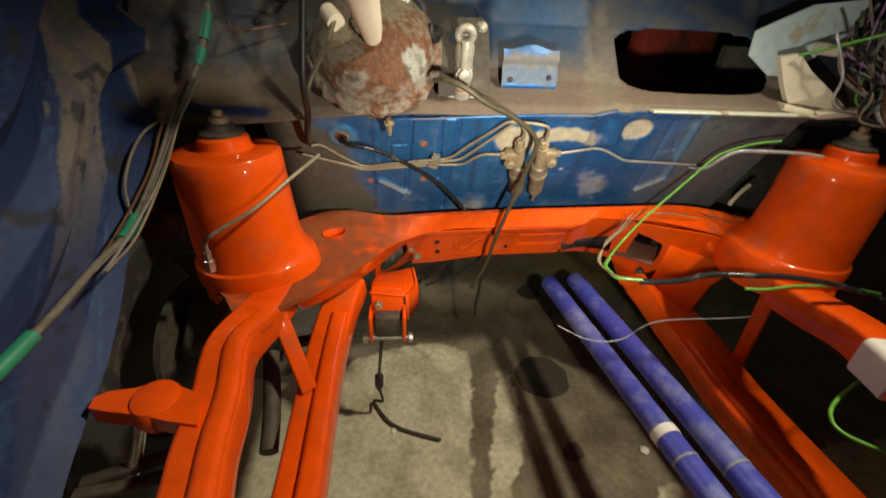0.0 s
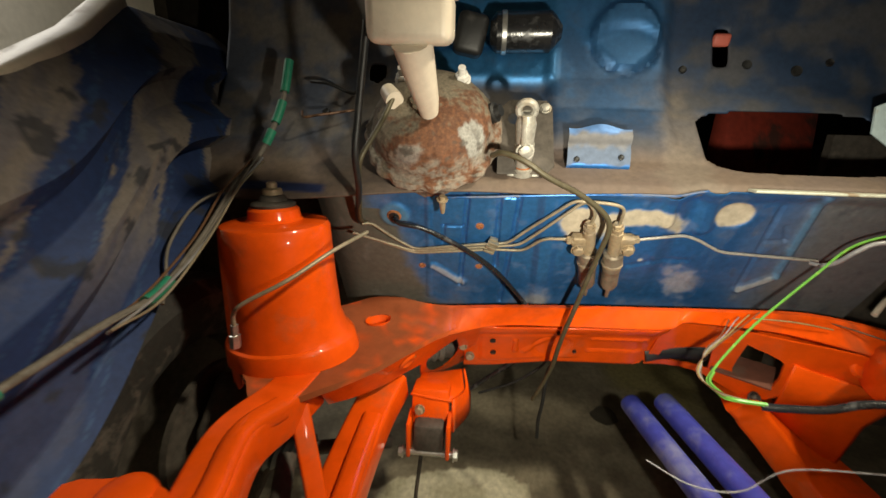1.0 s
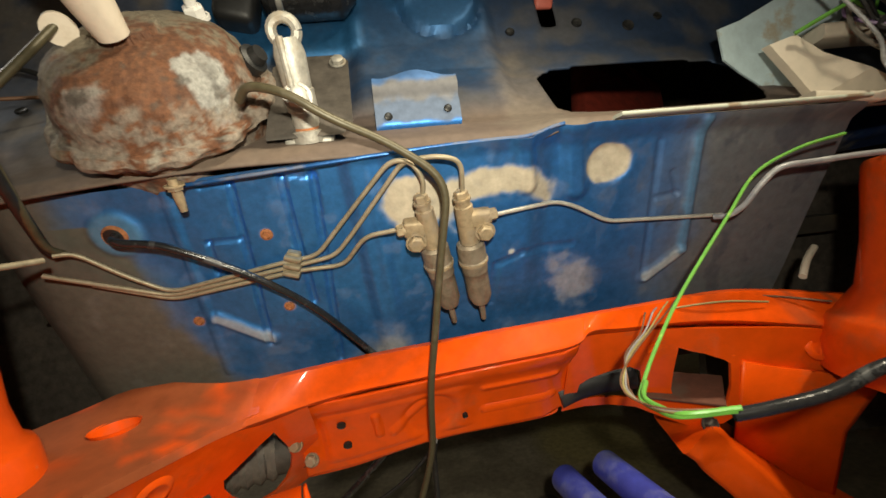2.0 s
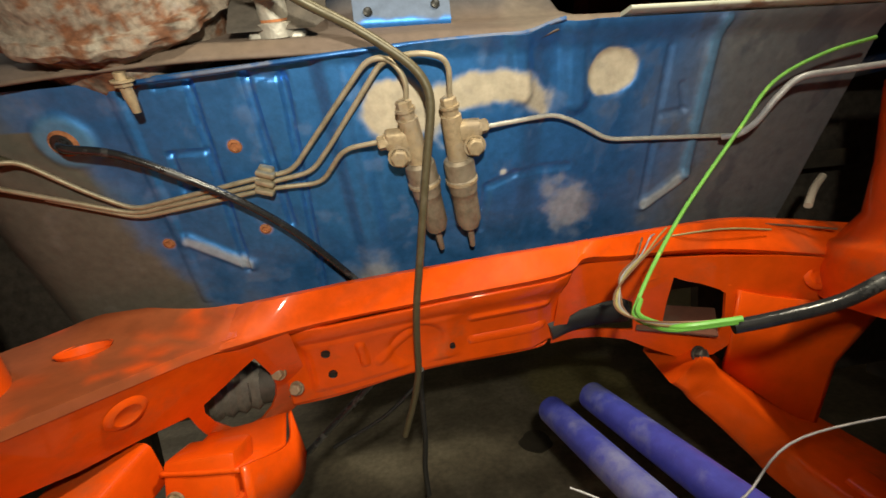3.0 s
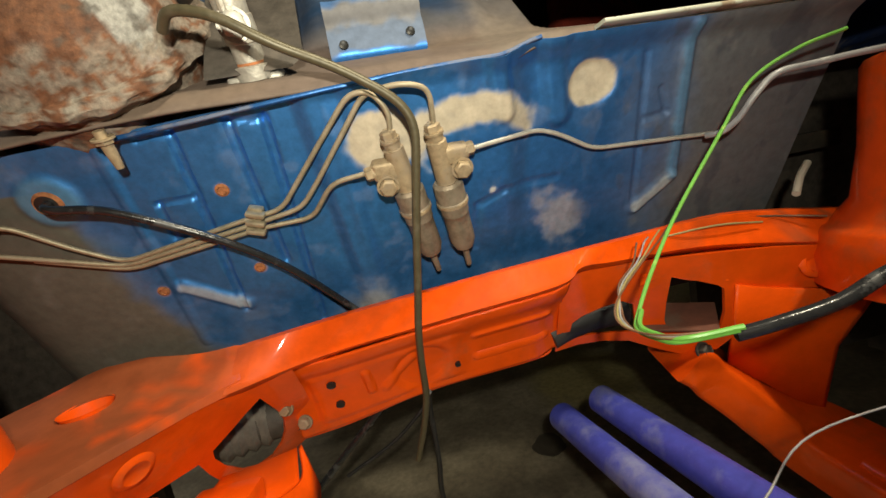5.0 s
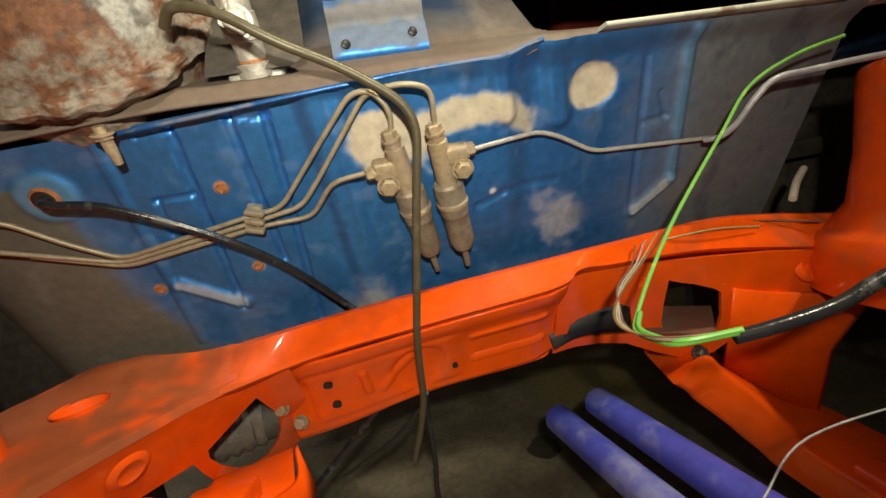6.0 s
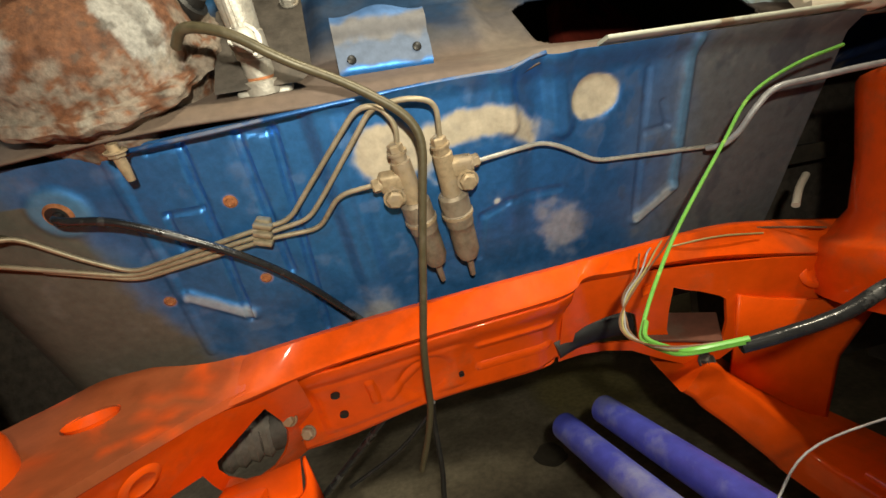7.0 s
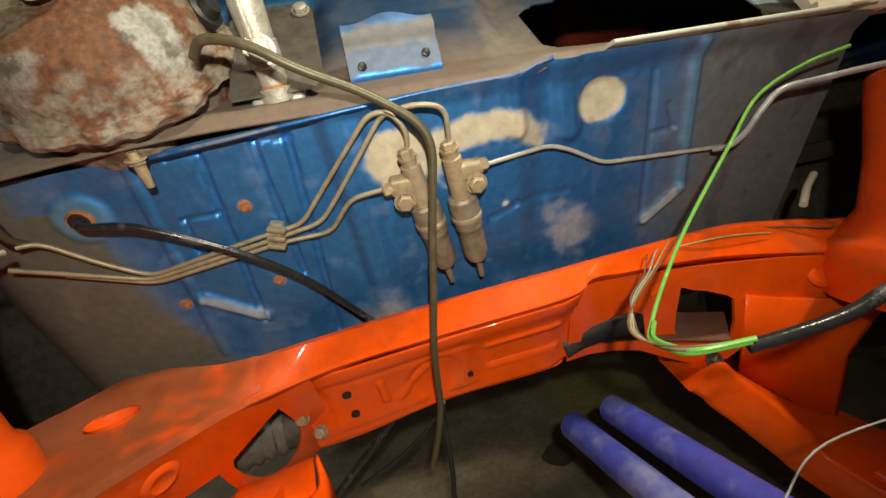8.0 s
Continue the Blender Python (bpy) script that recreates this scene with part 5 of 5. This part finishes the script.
for k, m in enumerate((BROWN_WIRE, YELLOW_WIRE, GREY_WIRE, BROWN_WIRE)):
    pts = [(0.497 - 0.016 * k, 0.004, 0.668 - 0.006 * k), (0.462 - 0.010 * k, -0.022, 0.657), (0.424 - 0.006 * k, -0.052, 0.650 - 0.002 * k), (0.374 - 0.003 * k, -0.090, 0.637), (0.342 + 0.002 * k, -0.120, 0.629 - 0.002 * k), (0.335 + 0.002 * k, -0.136, 0.620), (0.339, -0.157, 0.618), (0.348, -0.187, 0.621 + 0.001 * k), (0.386, -0.206, 0.627)]
    part("thin_wire", sweep(bmesh.new(), spline(pts, 8), 0.0010, 6), m, green)
part("sleeve", sweep(bmesh.new(), spline([(0.384, -0.203, 0.621), (0.41, -0.212, 0.627), (0.448, -0.222, 0.637), (0.487, -0.230, 0.655), (0.54, -0.245, 0.664), (0.62, -0.25, 0.662), (0.72, -0.255, 0.645), (0.84, -0.25, 0.605)], 8), 0.0052, 12), BLACK_GLOSS, green, "shiny black sleeve")
pipe("flex_pipe", [(0.551, 0.0, 0.764), (0.559, -0.015, 0.765), (0.567, -0.03, 0.776), (0.577, -0.045, 0.799), (0.593, -0.055, 0.815), (0.633, -0.060, 0.818), (0.705, -0.075, 0.820), (0.80, -0.11, 0.815), (0.86, -0.13, 0.805)], 0.0036, GREY_WIRE, "grey brake hose leading across to the tower", "hose", soft=True)
pipe("thin_wire", [(0.27, -0.17, 0.488), (0.323, -0.20, 0.478), (0.388, -0.205, 0.480), (0.479, -0.173, 0.497), (0.657, -0.169, 0.50), (0.92, -0.15, 0.50)], 0.0010, GREY_WIRE, "thin grey wire strung across the bay", "wire", soft=True)
pipe("wheel_sensor_lead", [(-0.09, -0.05, 0.36), (-0.10, -0.06, 0.25), (-0.105, -0.04, 0.16), (-0.10, -0.02, 0.08), (-0.13, 0.03, 0.015), (-0.09, -0.03, 0.012), (-0.05, -0.06, 0.012), (0.0, -0.08, 0.012), (0.06, -0.10, 0.012)], 0.004, GRIME, "dark hose trailing from the mount onto the floor", "hose", soft=True)
pl = thing("hose_plug", "small black plug on the trailing hose", "plug", (-0.1, -0.05, 0.17))
part("plug", sweep(bmesh.new(), [(-0.103, -0.05, 0.215), (-0.104, -0.045, 0.175)], 0.011, 10), BLACK, pl)
part("cap", sweep(bmesh.new(), [(-0.104, -0.045, 0.175), (-0.105, -0.04, 0.155)], 0.007, 10), BLACK, pl)

# pale torn sheet and the tangle of wires above the far tower
pale = thing("torn_sheet_bracket", "pale blue-white torn sheet metal bracket over the tower", "sheet bracket", (0.68, 0.0, 0.95))
out = [(0.601, 1.012), (0.65, 1.03), (0.709, 1.058), (0.79, 1.07), (0.80, 1.03), (0.755, 0.985), (0.725, 0.955), (0.74, 0.918), (0.765, 0.885), (0.735, 0.872), (0.705, 0.890), (0.681, 0.932), (0.640, 0.956), (0.608, 0.972)]
part("sheet", sheet(bmesh.new(), out, [], 0.003, lambda a, b, d: Vector((a, 0.038 + 0.012 * math.sin(30 * a) - 0.012 * step(1.0 - b, 0.02, 0.1) + d, b))), PALE_BLUE, pale)
part("lip", bar(bmesh.new(), [(0.655, -0.035, 0.902), (0.72, -0.05, 0.892), (0.78, -0.055, 0.900), (0.86, -0.05, 0.905)], 0.03, 0.012, 0.004), CREAM, pale, "yellowed cream lip")
part("flange", bar(bmesh.new(), [(0.73, 0.02, 1.00), (0.80, 0.0, 0.995), (0.90, 0.0, 0.99)], 0.05, 0.02, 0.006), CREAM, pale, "cream box edge")
bundle = thing("wire_tangle", "tangle of loose coloured wires hanging over the tower", "wire harness", (0.76, -0.08, 0.95))
rng = random.Random(7)
cols = [GREY_TRIM, BLACK, GREY_WIRE, BLACK, GREY_TRIM, BLACK, BROWN_WIRE, GREY_WIRE, BLACK, VIOLET_WIRE, GREY_TRIM, GREEN_WIRE]
for k in range(36):
    x0, y0 = 0.69 + 0.20 * rng.random(), -0.02 - 0.05 * rng.random()
    pts = [(x0, y0, 1.03 + 0.05 * rng.random())]
    for i in range(4):
        pts.append((x0 + 0.012 * i + rng.uniform(-0.03, 0.045), y0 - 0.022 * i + rng.uniform(-0.02, 0.02), 1.0 - 0.035 * i + rng.uniform(-0.02, 0.02)))
    pts.append((0.86 + 0.08 * rng.random(), -0.12 - 0.06 * rng.random(), 0.86 + 0.05 * rng.random()))
    part("wire", sweep(bmesh.new(), spline(pts, 6), rng.choice((0.0018, 0.0022, 0.003)), 6), cols[k % len(cols)], bundle)
pipe("loose_wire", [(0.66, -0.02, 0.98), (0.70, -0.05, 1.0), (0.75, -0.07, 1.02), (0.82, -0.06, 1.03)], 0.0026, GREEN_WIRE, "loose bright green wire end", "wire", soft=True)
pipe("loose_wire", [(0.60, -0.20, 0.60), (0.64, -0.205, 0.602), (0.70, -0.20, 0.605), (0.78, -0.21, 0.61), (0.86, -0.22, 0.60)], 0.003, GREEN_WIRE, "green wire lying over the rail", "wire", soft=True)
pipe("loose_wire", [(0.858, -0.295, 0.53), (0.799, -0.32, 0.50), (0.678, -0.375, 0.50), (0.643, -0.406, 0.495), (0.650, -0.431, 0.49), (0.70, -0.455, 0.48)], 0.0030, GREEN_WIRE, "green wire looped over the outer rail", "wire", soft=True)
wrap = thing("tape_wrap", "crumpled white tape wrapped round the outer rail", "tape", (0.73, -0.37, 0.6))
part("wrap", bar(bmesh.new(), [(0.738, -0.345, 0.607), (0.733, -0.37, 0.609), (0.728, -0.41, 0.608)], 0.074, 0.07, 0.012), TAPE_WHITE, wrap)
pipe("pale_pipe", [(0.705, 0.03, 0.665), (0.73, 0.045, 0.685), (0.76, 0.06, 0.70)], 0.005, CREAM, "cream painted pipe stub behind the tower", "pipe", soft=True)

# ---- two blue tubes leaning on the front panel ----
def blue_tube(a, b, label):
    a, b = Vector(a), Vector(b)
    w = (b - a).normalized()
    ob = thing("blue_tube", label, "tube", tuple(b), group="blue tubes in the bay")
    part("tube", sweep(bmesh.new(), [a, a + w * 0.003] + [a.lerp(b, k / 12) for k in range(1, 13)], [0.021, 0.0235] + [0.0235] * 12, 36), TUBE_BLUE, ob)
    return ob, a, w


t1, a1, w1 = blue_tube((0.382, 0.170, 0.342), (0.483, -0.82, 0.420), "scuffed blue-painted steel tube with a tape band")
t2, a2, w2 = blue_tube((0.446, 0.150, 0.368), (0.563, -0.82, 0.414), "scuffed blue-painted steel tube beside its pair")
slab("front_panel", (0.23, -0.84, 0.335), (1.30, 0.09, 0.12), GRIME, "dark front panel of the car that carries the tubes", "car panel")
part("tape_band", sweep(bmesh.new(), [a1 + w1 * 0.515, a1 + w1 * 0.533], 0.0250, 28), TAPE_WHITE, t1, "white tape band")
part("tie", sweep(bmesh.new(), [a1 + w1 * 0.575, a1 + w1 * 0.579], 0.0248, 28), GREY_WIRE, t1, "thin grey tie")
part("tie", sweep(bmesh.new(), [a2 + w2 * 0.575, a2 + w2 * 0.579], 0.0248, 28), GREY_WIRE, t2, "thin grey tie")
for x, y, r in ((0.62, -0.15, 0.012), (-0.02, -0.36, 0.004), (0.05, -0.48, 0.005), (-0.07, -0.06, 0.008)):
    bm = bmesh.new()
    bmesh.ops.create_icosphere(bm, subdivisions=2, radius=r)
    for v in bm.verts:
        v.co = Vector((x, y, r * 0.35)) + Vector((v.co.x, v.co.y, v.co.z * 0.4)) * (1 + 0.4 * grain(v.co + Vector((x, y, 0)), 60, 2))
    solo("paper_scrap", bm, TAPE_WHITE, "small crumpled white scrap on the floor", "scrap", group="scraps on the floor")

rack = thing("steering_rack", "greasy grey steering rack behind the crossmember", "steering rack", (0.2, 0.12, 0.49))
part("housing", sweep(bmesh.new(), [(-0.22, 0.10, 0.475), (-0.12, 0.125, 0.475), (-0.04, 0.150, 0.475), (0.02, 0.17, 0.475)], [0.02, 0.024, 0.03, 0.03], 18), GRIME, rack)
part("gaiter", sweep(bmesh.new(), [(-0.15 + 0.008 * k, 0.116 + 0.003 * k, 0.475) for k in range(11)], [0.030 + (0.006 if k % 2 else 0) for k in range(11)], 18), GREY_TRIM, rack, "dusty ribbed rubber gaiter")

# ---- dark skins added round the wheel arches, so that the gaps stay black ----
for nm, x, lo, hi in (("left", -0.735, -0.735, -0.31), ("right", 1.20, 0.73, 1.20)):
    slab("outer_wing_" + nm, (x, -0.42, 0.60), (0.02, 1.45, 0.76), GRIME, "dark outer wing skin added to close off the wheel arch", "car wing")
    slab("wheelhouse_" + nm, ((lo + hi) / 2, 0.27, 0.62), (hi - lo, 0.02, 0.70), GRIME, "dark panel added to black out the wheel arch", "wheel arch")

plug = solo("slot_plug", box(bmesh.new(), (0.417, 0.160, 1.128), (0.030, 0.012, 0.022), Euler((0.3, 0, 0)).to_matrix(), 0.005, 3), mat("salmon_rubber", (0.42, 0.10, 0.07), 0.6, 0, 60, 0.2), "faded red rubber plug in the bulkhead slot", "rubber plug")
pipe("flange_wire", [(0.462, 0.042, 0.640), (0.52, 0.035, 0.652), (0.58, 0.025, 0.655), (0.64, 0.01, 0.648), (0.69, -0.02, 0.640)], 0.0014, BROWN_WIRE, "thin brown wire lying on the orange flange", "wire", soft=True)
pipe("flange_wire", [(0.470, 0.040, 0.640), (0.50, 0.020, 0.648), (0.56, 0.005, 0.652), (0.62, 0.0, 0.645)], 0.0012, YELLOW_WIRE, "thin pale wire lying on the orange flange", "wire", soft=True)
part("corner_piece", sheet(bmesh.new(), [(0.632, 0.975), (0.66, 0.982), (0.69, 0.955), (0.725, 0.925), (0.756, 0.903), (0.762, 0.888), (0.72, 0.880), (0.69, 0.880), (0.668, 0.898), (0.645, 0.932)], [], 0.012, lambda a, b, d: Vector((a + 0.01, -0.012 - 0.25 * (a - 0.63) + 0.01 * math.sin(60 * b) + d, b))), CREAM, pale, "yellowed cream corner piece")

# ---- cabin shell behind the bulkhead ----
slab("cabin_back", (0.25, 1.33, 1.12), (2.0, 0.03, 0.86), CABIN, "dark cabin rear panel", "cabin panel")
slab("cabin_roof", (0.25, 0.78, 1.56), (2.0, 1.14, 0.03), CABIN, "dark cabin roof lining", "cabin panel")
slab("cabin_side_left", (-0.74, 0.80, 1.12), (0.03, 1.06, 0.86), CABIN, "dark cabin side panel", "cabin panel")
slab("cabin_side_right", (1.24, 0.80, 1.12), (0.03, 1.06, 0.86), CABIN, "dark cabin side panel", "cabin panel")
for u, z, r in ((0.462, 1.085, 0.006), (0.545, 1.075, 0.007), (0.352, 1.075, 0.005), (-0.30, 0.985, 0.005), (0.60, 1.09, 0.005)):
    k = next(i for i in range(1, 8) if PROFILE[i + 1][1] >= z)
    p, n = shelf_at(u, k + (z - PROFILE[k][1]) / (PROFILE[k + 1][1] - PROFILE[k][1]))
    part("bolt_hole", lathe(bmesh.new(), [(0, 0.003), (r, 0.003), (r * 1.3, 0.004), (r * 1.5, 0.0)], p, n, 14), BLACK, shelf, "black bolt hole")
